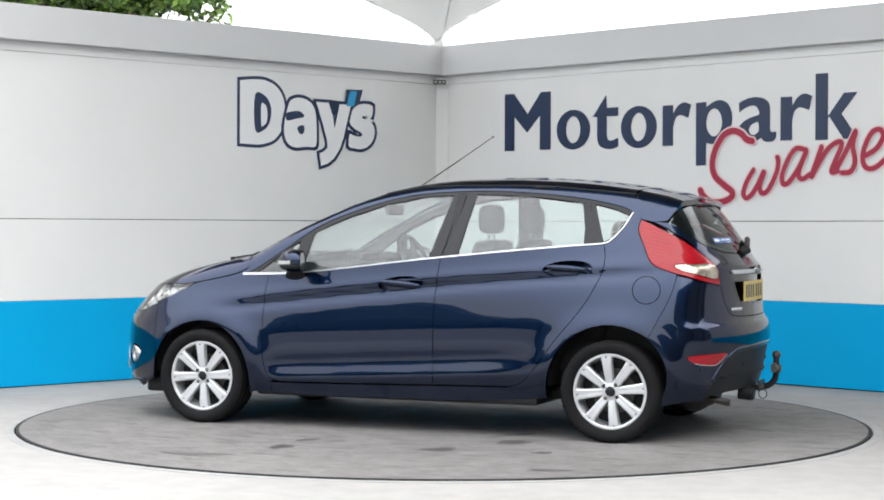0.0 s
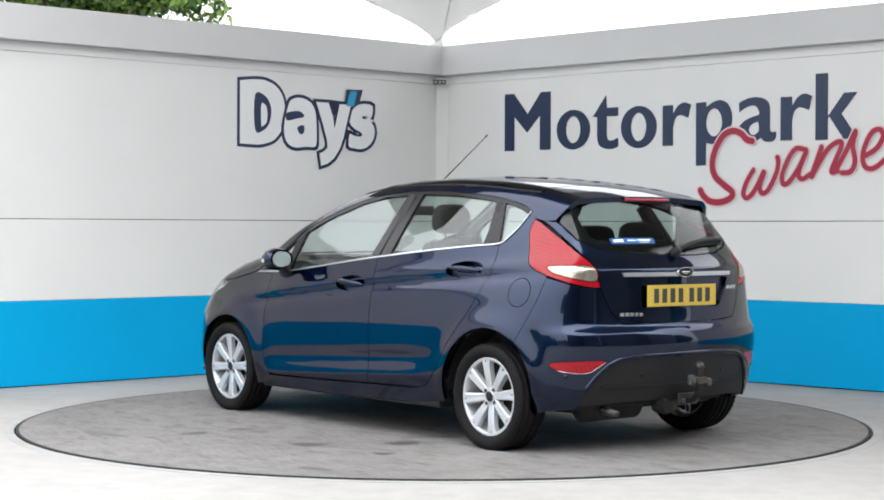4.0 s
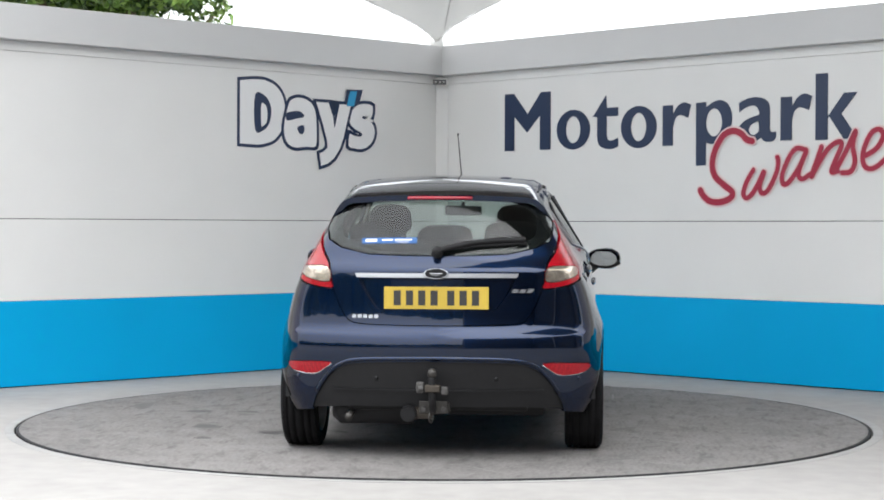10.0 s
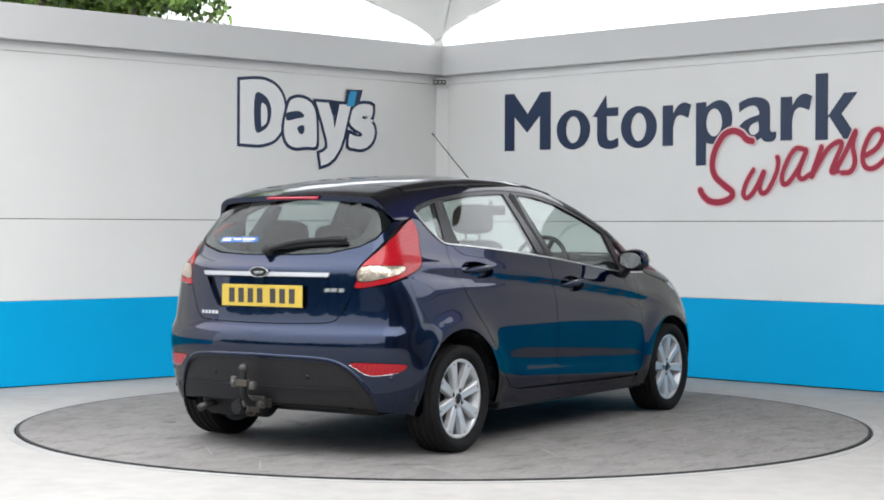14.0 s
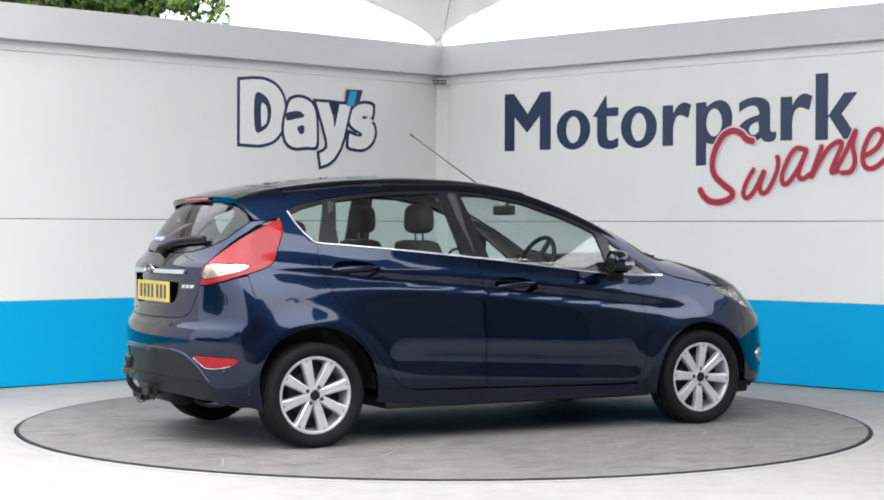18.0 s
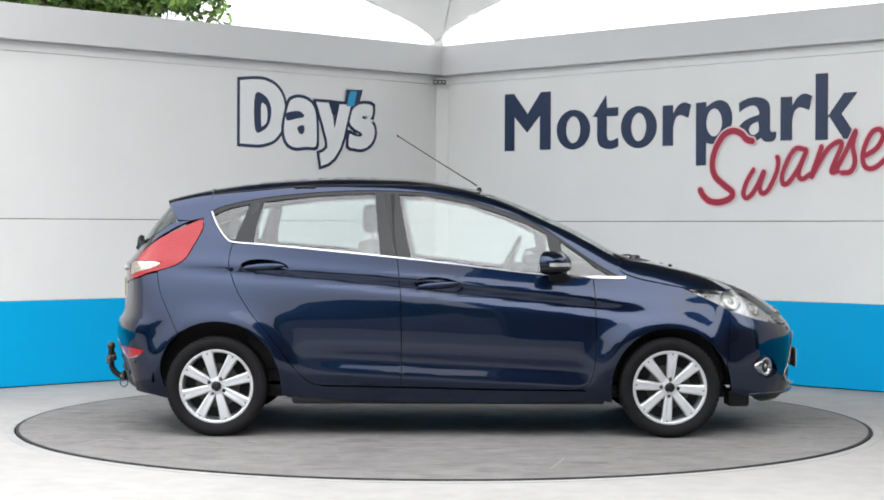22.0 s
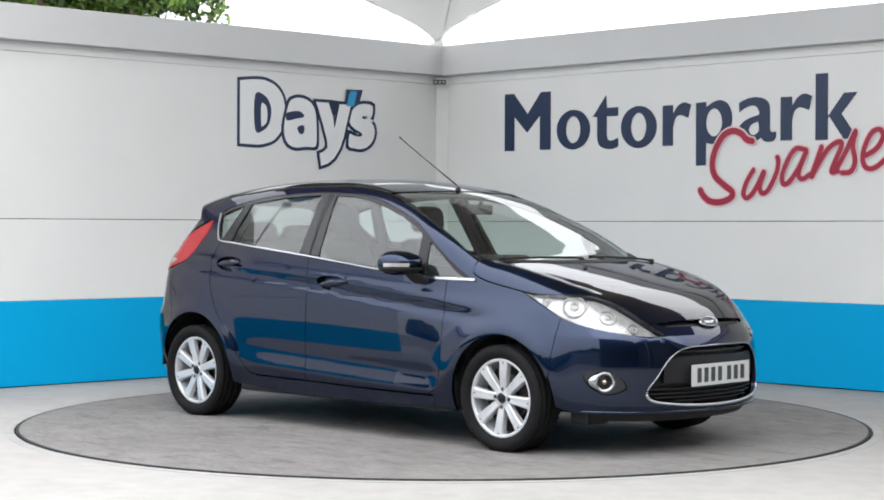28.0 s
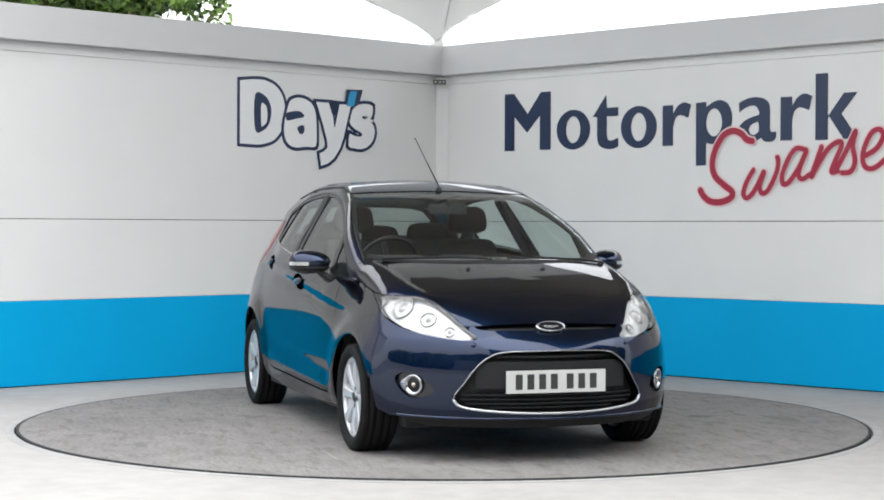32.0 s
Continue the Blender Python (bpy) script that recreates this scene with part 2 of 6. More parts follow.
# ---- canopy over the bay, anchored at the corner of the walls ----
def fabric_mat():
    m = mat("white_canopy_cloth", (0.64, 0.64, 0.62), 0.8, vary=0.05, scale=2.0)
    nt = m.node_tree
    p = nt.nodes["Principled BSDF"]
    out = nt.nodes["Material Output"]
    tr = nt.nodes.new("ShaderNodeBsdfTranslucent")
    tr.inputs["Color"].default_value = (0.5, 0.5, 0.49, 1)
    mx = nt.nodes.new("ShaderNodeMixShader")
    mx.inputs[0].default_value = 0.16
    nt.links.new(p.outputs[0], mx.inputs[1])
    nt.links.new(tr.outputs[0], mx.inputs[2])
    nt.links.new(mx.outputs[0], out.inputs["Surface"])
    return m


def build_canopy():
    A, B, D, E = Vector((-0.07, 4.84, 2.80)), Vector((-5.5, 2.3, 5.23)), Vector((9.3, 1.887, 7.75)), Vector((5.5, -6.2, 5.6))

    def flare(p):
        """The cloth is gathered to a narrow tail at its fixing."""
        k = 1 - 0.50 * math.exp(-((p - A).length / 0.55) ** 2)
        return Vector((A.x + (p.x - A.x) * k, p.y, p.z))

    n = 48
    bm = bmesh.new()
    g = []
    for i in range(n + 1):
        row = []
        for j in range(n + 1):
            u, v = i / n, j / n
            p = A * (1 - u) * (1 - v) + B * u * (1 - v) + D * (1 - u) * v + E * u * v
            # edges drawn in, and the cloth lifted a little towards the middle
            c = Vector((0, 1.0, 4.5))
            pull = 0.06 * (4 * u * (1 - u) * abs(2 * v - 1) ** 3 + 4 * v * (1 - v) * abs(2 * u - 1) ** 3)
            p = p + (c - p) * pull * 0.6
            row.append(bm.verts.new(flare(p)))
        g.append(row)
    for i in range(n):
        for j in range(n):
            bm.faces.new((g[i][j], g[i + 1][j], g[i + 1][j + 1], g[i][j + 1]))
    canopy = tagged(new("canopy"), "white tensile fabric canopy drawn down to the wall corner", "canopy")
    # same cloth throughout; past 2 m from A its shade is put into a darker colour
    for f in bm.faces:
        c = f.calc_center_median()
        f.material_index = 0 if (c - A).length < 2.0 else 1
    part("fabric", bm, (fabric_mat(), mat("shaded_canopy_cloth", (0.30, 0.28, 0.262), 0.85, vary=0.10, scale=2.0)), canopy, smooth=True)
    for (P, Q) in ((A, B), (A, D)):
        pts = []
        for k in range(41):
            u = k / 40
            p = P.lerp(Q, u)
            p = p + (Vector((0, 1.0, 4.5)) - p) * 0.06 * 4 * u * (1 - u) * 0.6
            pts.append(flare(p) - Vector((0, 0, 0.006)))
        part("edge_cable", tube(pts, 0.006, 6), M_FABRIC, canopy, smooth=True)
    part("corner_post", tube([(-0.06, 4.93, 2.70), (-0.06, 4.93, 2.87)], 0.052, 16), mat("white_post_paint", (0.75, 0.75, 0.74), 0.4), canopy, "white painted corner post", smooth=True)
    part("corner_patch", boxed(-0.125, -0.015, 4.832, 4.842, 2.73, 2.885, 0.002), M_FABRIC, canopy, "pale cloth tail at the fixing")
    # two dark seams up the middle of the cloth
    mid = []
    for k in range(14):
        v = k / 80
        u = v * 1.38
        mid.append(flare(A * (1 - u) * (1 - v) + B * u * (1 - v) + D * (1 - u) * v + E * u * v))
    for dx in (-0.045, 0.058):
        part("seam", tube([p + Vector((dx, 0, -0.012)) for p in mid[1:]], 0.004, 6), M_STEEL, canopy)
    for q in (B, D):
        part("mast", tube([(q.x * 1.04, q.y * 1.04, -0.008), (q.x * 1.04, q.y * 1.04, q.z + 0.1)], 0.07, 14), M_STEEL, canopy, "steel canopy mast", smooth=True)
    part("tie_cable", tube([E, (6.2, -8.0, 5.5)], 0.012, 6), M_STEEL, canopy)
    part("mast", tube([(6.23, -8.02, -0.008), (6.23, -8.02, 5.6)], 0.07, 14), M_STEEL, canopy, "steel canopy mast", smooth=True)
    return canopy


canopy = build_canopy()


# small fixing bracket where the two fascias meet
bracket = tagged(new("bracket"), "small dark metal bracket under the corner fascia", "bracket")
bracket.matrix_world = Matrix.Translation((CORNER.x - 0.02, CORNER.y - 0.13, 2.435))
part("bracket_plate", boxed(-0.06, 0.055, -0.012, 0.012, -0.022, 0.022, 0.003), mat("dark_bracket", (0.10, 0.10, 0.105), 0.5, vary=0.3, scale=40), bracket)
for x in (-0.036, 0.0, 0.034):
    part("bolt", tube([(x, -0.012, 0), (x, -0.02, 0)], 0.009, 8), M_STEEL, bracket)

# ---- the tree behind the wall ----
def leaf_cloud(centre, radii, count, seed, size):
    rnd = np.random.RandomState(seed)
    k = rnd.normal(size=(count, 3))
    k /= np.linalg.norm(k, axis=1)[:, None]
    r = rnd.uniform(0.25, 1.0, count) ** 0.5
    # clumps with gaps between them
    hubs = rnd.normal(size=(46, 3))
    hubs /= np.linalg.norm(hubs, axis=1)[:, None]
    hubs *= rnd.uniform(0.45, 1.0, 46)[:, None]
    pick = rnd.randint(0, 46, count)
    P = hubs[pick] + k * (r * 0.24)[:, None]
    P = P * np.array(radii) + np.array(centre)
    d = rnd.normal(size=(count, 3))
    d /= np.linalg.norm(d, axis=1)[:, None]
    e = np.cross(d, rnd.normal(size=(count, 3)))
    e /= np.linalg.norm(e, axis=1)[:, None]
    s = rnd.uniform(0.7, 1.3, count)[:, None] * size
    V = np.stack([P - d * s, P + e * s * 0.55 - d * s * 0.1, P + d * s, P - e * s * 0.55 - d * s * 0.1], 1).reshape(-1, 3)
    return V, [tuple(range(4 * i, 4 * i + 4)) for i in range(count)]


tree = tagged(new("tree"), "leafy green tree standing behind the display wall", "tree")
tree.matrix_world = pose(-4.1, 9.6, 0)
part("trunk", tube([(0, 0, 0), (0.05, 0, 1.2), (0.0, 0.05, 2.4), (0.1, 0, 3.6), (0.2, 0, 5.0)], 0.2, 12, [0.24, 0.20, 0.17, 0.13, 0.05]), M_BARK, tree, smooth=True)
for a, z in ((20, 2.3), (140, 2.6), (250, 2.8), (80, 3.2), (320, 3.0), (200, 3.4)):
    c, s = math.cos(radians(a)), math.sin(radians(a))
    part("limb", tube([(0, 0, z), (0.5 * c, 0.5 * s, z + 0.4), (1.1 * c, 1.1 * s, z + 0.9), (1.6 * c, 1.6 * s, z + 1.6)], 0.06, 8, [0.09, 0.06, 0.04, 0.015]), M_BARK, tree, smooth=True)
M_LEAVES = [mat("green_leaves", (0.13, 0.25, 0.04), 0.5, vary=0.45, scale=2.6), mat("dark_green_leaves", (0.045, 0.10, 0.022), 0.55, vary=0.5, scale=2.6), mat("light_green_leaves", (0.17, 0.28, 0.05), 0.5, vary=0.4, scale=2.6)]
crowns = []
for k, (cx, cy, cz, r, n, seed) in enumerate(((0.35, -0.7, 4.02, 0.95, 6500, 21), (1.15, -0.75, 4.05, 0.85, 5200, 23), (-0.45, -0.6, 4.0, 0.9, 4200, 25), (0.88, -0.2, 4.35, 1.15, 5200, 3), (-0.6, 0.0, 4.55, 1.35, 5600, 5), (0.2, 0.3, 5.4, 1.5, 3600, 8), (-1.7, -0.1, 4.7, 1.2, 4000, 11))):
    V, F = leaf_cloud((cx, cy, cz), (r, r, r * (0.88 if seed < 20 else 0.62)), n, seed, 0.05)
    me = bpy.data.meshes.new("crown")
    me.from_pydata(V.tolist(), [], F)
    for m in M_LEAVES:
        me.materials.append(m)
    rnd = np.random.RandomState(seed)
    me.polygons.foreach_set("material_index", rnd.randint(0, 3, len(F)).astype(np.int32))
    ob = new("crown", me)
    ob.parent = tree
    crowns.append(ob)

# ---- what lies beyond the bay: a low building and a line of trees, behind the camera ----
tagged(part("far_building", boxed(-26, 6, -33, -31, 0, 3.4, 0.02), mat("grey_cladding", (0.26, 0.265, 0.27), 0.6, vary=0.3, scale=0.8)), "low grey clad building across the yard", "building", kind="structure")


def side_building():
    """A tall dark clad workshop along one side of the yard, with roller doors towards the bay."""
    b = tagged(new("workshop_building"), "tall dark grey clad workshop beside the yard", "building", kind="structure")
    b.matrix_world = pose(9.0, -18.0, 0)
    part("wall", boxed(0, 12, -13, 13, 0, 6.8, 0.03), mat("dark_cladding", (0.055, 0.055, 0.06), 0.55, vary=0.3, scale=0.7), b)
    part("wing", boxed(-8.3, 0.01, -3.0, 2.5, 0, 8.2, 0.03), mat("dark_cladding", (0.055, 0.055, 0.06), 0.55, vary=0.3, scale=0.7), b)
    part("roof", boxed(-0.35, 12.3, -13.3, 13.3, 6.8, 7.05, 0.03), M_STEEL, b, "shallow steel roof edge")
    for y in (-9.0, 5.2, 9.8):
        part("roller_door", boxed(-0.04, 0.02, y - 1.9, y + 1.9, 0.0, 3.6, 0.01), mat("grey_roller_door", (0.12, 0.125, 0.13), 0.5, vary=0.2, scale=2.0), b)
    return b


side_building()


def treeline():
    rnd = random.Random(4)
    bm = bmesh.new()
    for k in range(70):
        a = radians(188 + 164 * k / 69)
        r = rnd.uniform(34, 44)
        x, y, h, w = r * math.cos(a), r * math.sin(a), rnd.uniform(6.5, 10.5) * (0.6 if k < 30 else 1.0), rnd.uniform(2.0, 3.4)
        m = bmesh.ops.create_icosphere(bm, subdivisions=2, radius=1.0)
        for v in m["verts"]:
            q = 1 + 0.25 * noise.noise(v.co * 2.1 + Vector((k, 0, 0)))
            v.co = Vector((x + v.co.x * w * q, y + v.co.y * w * q, h * 0.5 + v.co.z * h * 0.52 * q))
    return part("treeline", bm, M_HEDGE)


tagged(treeline(), "dark distant line of trees round the yard", "trees", kind="stuff")

# ---- the car's outer form: side, top, nose and tail surfaces, blended where they meet ----
# Car space: x forward, y to the car's left, z up; the origin lies on the ground midway between the axles.
def spline(xs, ys):
    """A smooth function through knots (monotone cubic)."""
    x, y = np.array(xs, float), np.array(ys, float)
    h, d = np.diff(x), np.diff(y) / np.diff(x)
    m = np.zeros(len(x))
    for i in range(1, len(x) - 1):
        if d[i - 1] * d[i] > 0:
            w1, w2 = 2 * h[i] + h[i - 1], h[i] + 2 * h[i - 1]
            m[i] = (w1 + w2) / (w1 / d[i - 1] + w2 / d[i])
    m[0], m[-1] = d[0], d[-1]

    def f(q):
        q = np.asarray(q, float)
        i = np.clip(np.searchsorted(x, q) - 1, 0, len(x) - 2)
        hh = h[i]
        t = (q - x[i]) / hh
        inside = ((1 + 2 * t) * (1 - t) ** 2 * y[i] + t * (1 - t) ** 2 * hh * m[i] + t * t * (3 - 2 * t) * y[i + 1] + t * t * (t - 1) * hh * m[i + 1])
        return np.where(q < x[0], y[0] + m[0] * (q - x[0]), np.where(q > x[-1], y[-1] + m[-1] * (q - x[-1]), inside))
    return f


WB, HUB_Z, TYRE_R = 1.2445, 0.276, 0.276
top_z = spline([-1.75, -1.58, -1.45, -1.287, -1.086, -0.853, -0.552, -0.285, -0.085, 0.115, 0.249, 0.382, 0.549, 0.716, 0.883, 0.98, 1.06, 1.184, 1.384, 1.551, 1.717, 1.86, 1.95, 2.02, 2.10],
               [1.265, 1.326, 1.362, 1.393, 1.420, 1.441, 1.453, 1.449, 1.434, 1.400, 1.367, 1.324, 1.255, 1.180, 1.092, 1.036, 1.000, 0.973, 0.924, 0.877, 0.820, 0.750, 0.695, 0.640, 0.56])
top_crown = spline([-1.8, -1.0, 0.1, 0.3, 0.6, 0.9, 1.05, 1.3, 1.6, 1.9, 2.1], [0.055, 0.055, 0.047, 0.044, 0.05, 0.044, 0.03, 0.025, 0.032, 0.035, 0.05])
nose_x = spline([0.10, 0.162, 0.205, 0.305, 0.439, 0.539, 0.60, 0.639, 0.70, 0.80], [1.93, 2.004, 2.045, 2.070, 2.075, 2.068, 2.052, 2.025, 1.98, 1.90])
tail_x = spline([0.15, 0.22, 0.30, 0.40, 0.459, 0.559, 0.62, 0.66, 0.76, 0.86, 0.94, 0.952, 0.966, 1.00, 1.061, 1.20, 1.30, 1.45], [-1.80, -1.84, -1.868, -1.890, -1.902, -1.915, -1.905, -1.878, -1.866, -1.862, -1.857, -1.852, -1.838, -1.808, -1.769, -1.670, -1.582, -1.44])
belt_z = spline([-1.9, -1.3, -1.148, -0.8, -0.2, 0.4, 0.995, 1.5, 2.0], [1.115, 1.085, 1.068, 1.040, 0.985, 0.925, 0.876, 0.84, 0.80])
belt_y = spline([-1.9, -1.6, -1.3, -1.148, -0.7, 0.0, 0.6, 0.995, 1.4, 1.8, 2.1], [0.577, 0.613, 0.652, 0.680, 0.752, 0.784, 0.788, 0.744, 0.711, 0.665, 0.600])
wide_y = spline([-2.0, -1.7, -1.4, -1.2, -0.7, 0.0, 0.6, 1.2, 1.5, 1.8, 2.1], [0.765, 0.785, 0.828, 0.836, 0.833, 0.833, 0.836, 0.829, 0.816, 0.763, 0.72])
bulge = spline([-0.2, 0.0, 0.12, 0.30, 0.48, 0.64, 0.80, 0.92, 1.0], [0.30, 0.62, 0.83, 0.92, 0.91, 0.78, 0.52, 0.20, 0.0])
lean = spline([-1.9, -1.3, -0.7, 0.2, 0.9, 2.0], [0.51, 0.55, 0.60, 0.50, 0.38, 0.5])
crease_z = spline([-1.9, -1.45, -0.5, 0.4, 1.05, 1.3, 2.0], [0.985, 0.955, 0.888, 0.800, 0.728, 0.70, 0.6])


def fade(v, a, b):
    t = np.clip((v - a) / (b - a), 0, 1)
    return t * t * (3 - 2 * t)


def side_y(x, z):
    zb, yb, w = belt_z(x), belt_y(x), wide_y(x)
    a = (z - 0.2) / (zb - 0.2)
    low = yb + bulge(np.clip(a, -0.2, 1.0)) * (w - yb)
    over = np.maximum(z - zb, 0)
    y = low - over * lean(x) - 0.12 * over ** 2
    # pressed line along the doors, with an undercut below it
    d = z - crease_z(x)
    on = fade(x, -1.75, -1.2) * (1 - fade(x, 0.85, 1.3))
    y = y + on * (0.006 * np.exp(-((d - 0.012) / 0.035) ** 2) - 0.012 * np.exp(-((d + 0.038) / 0.032) ** 2))
    # hollow along the bottom of the doors and the ledge below it
    zl = 0.375 - 0.05 * (x + 0.2)
    on = fade(x, -0.95, -0.5) * (1 - fade(x, 0.72, 0.92))
    y = y + on * (-0.007 * np.exp(-((z - zl - 0.045) / 0.045) ** 2) + 0.006 * np.exp(-((z - zl + 0.05) / 0.04) ** 2))
    # wheel arch flares
    for xw in (WB, -WB):
        r = np.hypot(x - xw, z - HUB_Z)
        y = y + 0.024 * np.exp(-((r - 0.345) / 0.085) ** 2) * fade(z, 0.10, 0.45)
    return y


def smooth_max(a, b, k):
    h = np.clip(0.5 + 0.5 * (a - b) / k, 0, 1)
    return b + (a - b) * h + k * h * (1 - h)


def form(x, y, z, tailed=True):
    """Below nought inside the body, above it outside."""
    y = np.abs(y)
    side = y - side_y(x, z)
    top = (z - (top_z(x) - top_crown(x) * (y / 0.7) ** 2)) * 0.85
    ridge = np.interp(x, [0.95, 1.05, 1.32, 1.52, 1.70, 1.80, 1.90], [0.68, 0.66, 0.642, 0.612, 0.555, 0.50, 0.44])
    top = top - 0.007 * np.exp(-((y - ridge) / 0.028) ** 2) * fade(x, 0.98, 1.12) * (1 - fade(x, 1.72, 1.9))
    nose = x - (nose_x(z) - 0.41 * y ** 2 - 0.43 * y ** 4)
    tail = (tail_x(z) + 0.28 * y ** 2 + 0.125 * y ** 4) - x
    ends = smooth_max(nose, tail, 0.02) if tailed else nose
    k_top = 0.05 + 0.025 * fade(x, 0.75, 1.3)
    return smooth_max(smooth_max(side, ends, 0.10), top, k_top)


def open_form(x, y, z):
    return form(x, y, z, False)


def strike(p, d, far=1.2, n=44, body=form):
    """Where rays from p (outside, moved back along d) towards -d first meet the body."""
    p, d = np.asarray(p, float), np.asarray(d, float)
    d = d / np.linalg.norm(d)
    s = np.linspace(far, -far, n)
    lo, hi = np.full(len(p), np.nan), np.full(len(p), np.nan)
    prev = body(*(p + far * d).T)
    done = np.zeros(len(p), bool)
    for a, b in zip(s, s[1:]):
        cur = body(*(p + b * d).T)
        hit = (~done) & (prev > 0) & (cur <= 0)
        lo[hit], hi[hit] = a, b
        done |= hit
        prev = cur
    for _ in range(22):
        mid = (lo + hi) / 2
        v = body(*(p + mid[:, None] * d).T)
        out = v > 0
        lo, hi = np.where(out, mid, lo), np.where(out, hi, mid)
    return p + ((lo + hi) / 2)[:, None] * d, done

# ---- panels cut from the car's form ----
from mathutils.geometry import delaunay_2d_cdt


def inside(P, poly):
    """Which of the points lie within the outline."""
    x, y = P[:, 0], P[:, 1]
    c = np.zeros(len(P), bool)
    for (x0, y0), (x1, y1) in zip(poly, np.roll(poly, -1, 0)):
        if y0 == y1:
            continue
        c ^= ((y0 > y) != (y1 > y)) & (x < (x1 - x0) * (y - y0) / (y1 - y0) + x0)
    return c


def area(poly):
    x, y = poly[:, 0], poly[:, 1]
    return 0.5 * np.sum(x * np.roll(y, -1) - np.roll(x, -1) * y)


def inset(poly, g):
    """Move a counter-clockwise outline inwards by g."""
    a, b = np.roll(poly, 1, 0), np.roll(poly, -1, 0)
    e1, e2 = poly - a, b - poly
    n1 = np.stack([-e1[:, 1], e1[:, 0]], 1) / (np.linalg.norm(e1, axis=1)[:, None] + 1e-9)
    n2 = np.stack([-e2[:, 1], e2[:, 0]], 1) / (np.linalg.norm(e2, axis=1)[:, None] + 1e-9)
    n = n1 + n2
    n /= np.linalg.norm(n, axis=1)[:, None] + 1e-9
    k = np.clip((n * n1).sum(1), 0.5, 1)
    return poly + n * (g / k)[:, None]


def dense(poly, step):
    out = []
    for a, b in zip(poly, np.roll(poly, -1, 0)):
        n = max(1, int(np.ceil(np.linalg.norm(b - a) / step)))
        out += [a + (b - a) * k / n for k in range(n)]
    return np.array(out)


def slope(P, body=form):
    """Outward normals of the form."""
    h = 0.002
    g = np.stack([body(*(P + h * e).T) - body(*(P - h * e).T) for e in np.eye(3)], 1)
    return g / (np.linalg.norm(g, axis=1)[:, None] + 1e-12)


def plane_of(d):
    d = np.array(d, float)
    d /= np.linalg.norm(d)
    u = np.cross((0, 0, 1.0) if abs(d[2]) < 0.9 else (0, 1.0, 0), d)
    u /= np.linalg.norm(u)
    return d, u, np.cross(d, u)


def cut(outline, d, holes=(), grid=0.03, gap=0.002, flange=0.018, lift=0.0, back=0.0, body=form):
    """Vertices, faces and normals of a piece of the form: outline and holes are points near it, seen along d.
    lift: how far it stands proud; flange: depth of its turned-in edge; back: thickness of a rear face (0: none)."""
    d, u, v = plane_of(d)
    B = np.stack([u, v], 1)
    flat = lambda o: np.asarray(o, float) @ B
    out = flat(outline)
    if area(out) < 0:
        out = out[::-1]
    out = dense(inset(out, gap), grid * 0.7)
    hol = []
    for h in holes:
        q = flat(h)
        if area(q) < 0:
            q = q[::-1]
        hol.append(dense(inset(q, -gap), grid * 0.7))
    lo, hi = out.min(0), out.max(0)
    gx, gy = np.meshgrid(np.arange(lo[0], hi[0], grid), np.arange(lo[1], hi[1], grid * 0.87))
    gx = gx + (np.arange(gx.shape[0]) % 2)[:, None] * grid / 2
    G = np.stack([gx.ravel(), gy.ravel()], 1)
    keep = inside(G, out)
    for q in hol:
        keep &= ~inside(G, q)
    G = G[keep]
    edge_pts = np.concatenate([out, *hol])
    if len(G):
        dd = np.min(((G[:, None, :] - edge_pts[None]) ** 2).sum(2), 1) if len(G) * len(edge_pts) < 4e6 else np.concatenate([np.min(((g[:, None, :] - edge_pts[None]) ** 2).sum(2), 1) for g in np.array_split(G, 8)])
        G = G[dd > (grid * 0.45) ** 2]
    loops, edges, n0 = [], [], 0
    for q in (out, *hol):
        loops.append((n0, len(q)))
        edges += [(n0 + i, n0 + (i + 1) % len(q)) for i in range(len(q))]
        n0 += len(q)
    P2 = np.concatenate([edge_pts, G]) if len(G) else edge_pts
    vs, es, fs, *_ = delaunay_2d_cdt([Vector(p) for p in P2], edges, [], 0, 1e-6)
    P2n = np.array([(p.x, p.y) for p in vs])
    F = np.array([f for f in fs if len(f) == 3])
    cen = P2n[F].mean(1)
    ok = inside(cen, out)
    for q in hol:
        ok &= ~inside(cen, q)
    F = F[ok]
    a, b, c = P2n[F[:, 0]], P2n[F[:, 1]], P2n[F[:, 2]]
    cr = (b[:, 0] - a[:, 0]) * (c[:, 1] - a[:, 1]) - (b[:, 1] - a[:, 1]) * (c[:, 0] - a[:, 0])
    F = F[np.abs(cr) > 1e-9]
    cr = cr[np.abs(cr) > 1e-9]
    F[cr < 0] = F[cr < 0][:, ::-1]
    mid = np.asarray(outline, float).mean(0) @ d
    P3, hit = strike(P2n @ B.T + mid * d, d, body=body)
    if not hit.all():
        # points past the rim take the place of the nearest one that met the form
        good = np.where(hit)[0]
        for i in np.where(~hit)[0]:
            P3[i] = P3[good[np.argmin(((P2n[good] - P2n[i]) ** 2).sum(1))]]
    N = slope(P3, body)
    P3 = P3 + N * lift
    V, FF, NN = [P3], [F], [N]
    n = len(P3)
    if flange:
        for st, cnt in loops:
            ring = P3[st:st + cnt]
            nr = N[st:st + cnt]
            tang = np.roll(ring, -1, 0) - np.roll(ring, 1, 0)
            side = np.cross(tang, nr)
            side /= np.linalg.norm(side, axis=1)[:, None] + 1e-9
            V += [ring, ring - nr * flange]
            NN += [side, side]
            k = np.arange(cnt)
            k2 = (k + 1) % cnt
            FF += [np.stack([n + k2, n + k, n + cnt + k], 1), np.stack([n + k2, n + cnt + k, n + cnt + k2], 1)]
            n += 2 * cnt
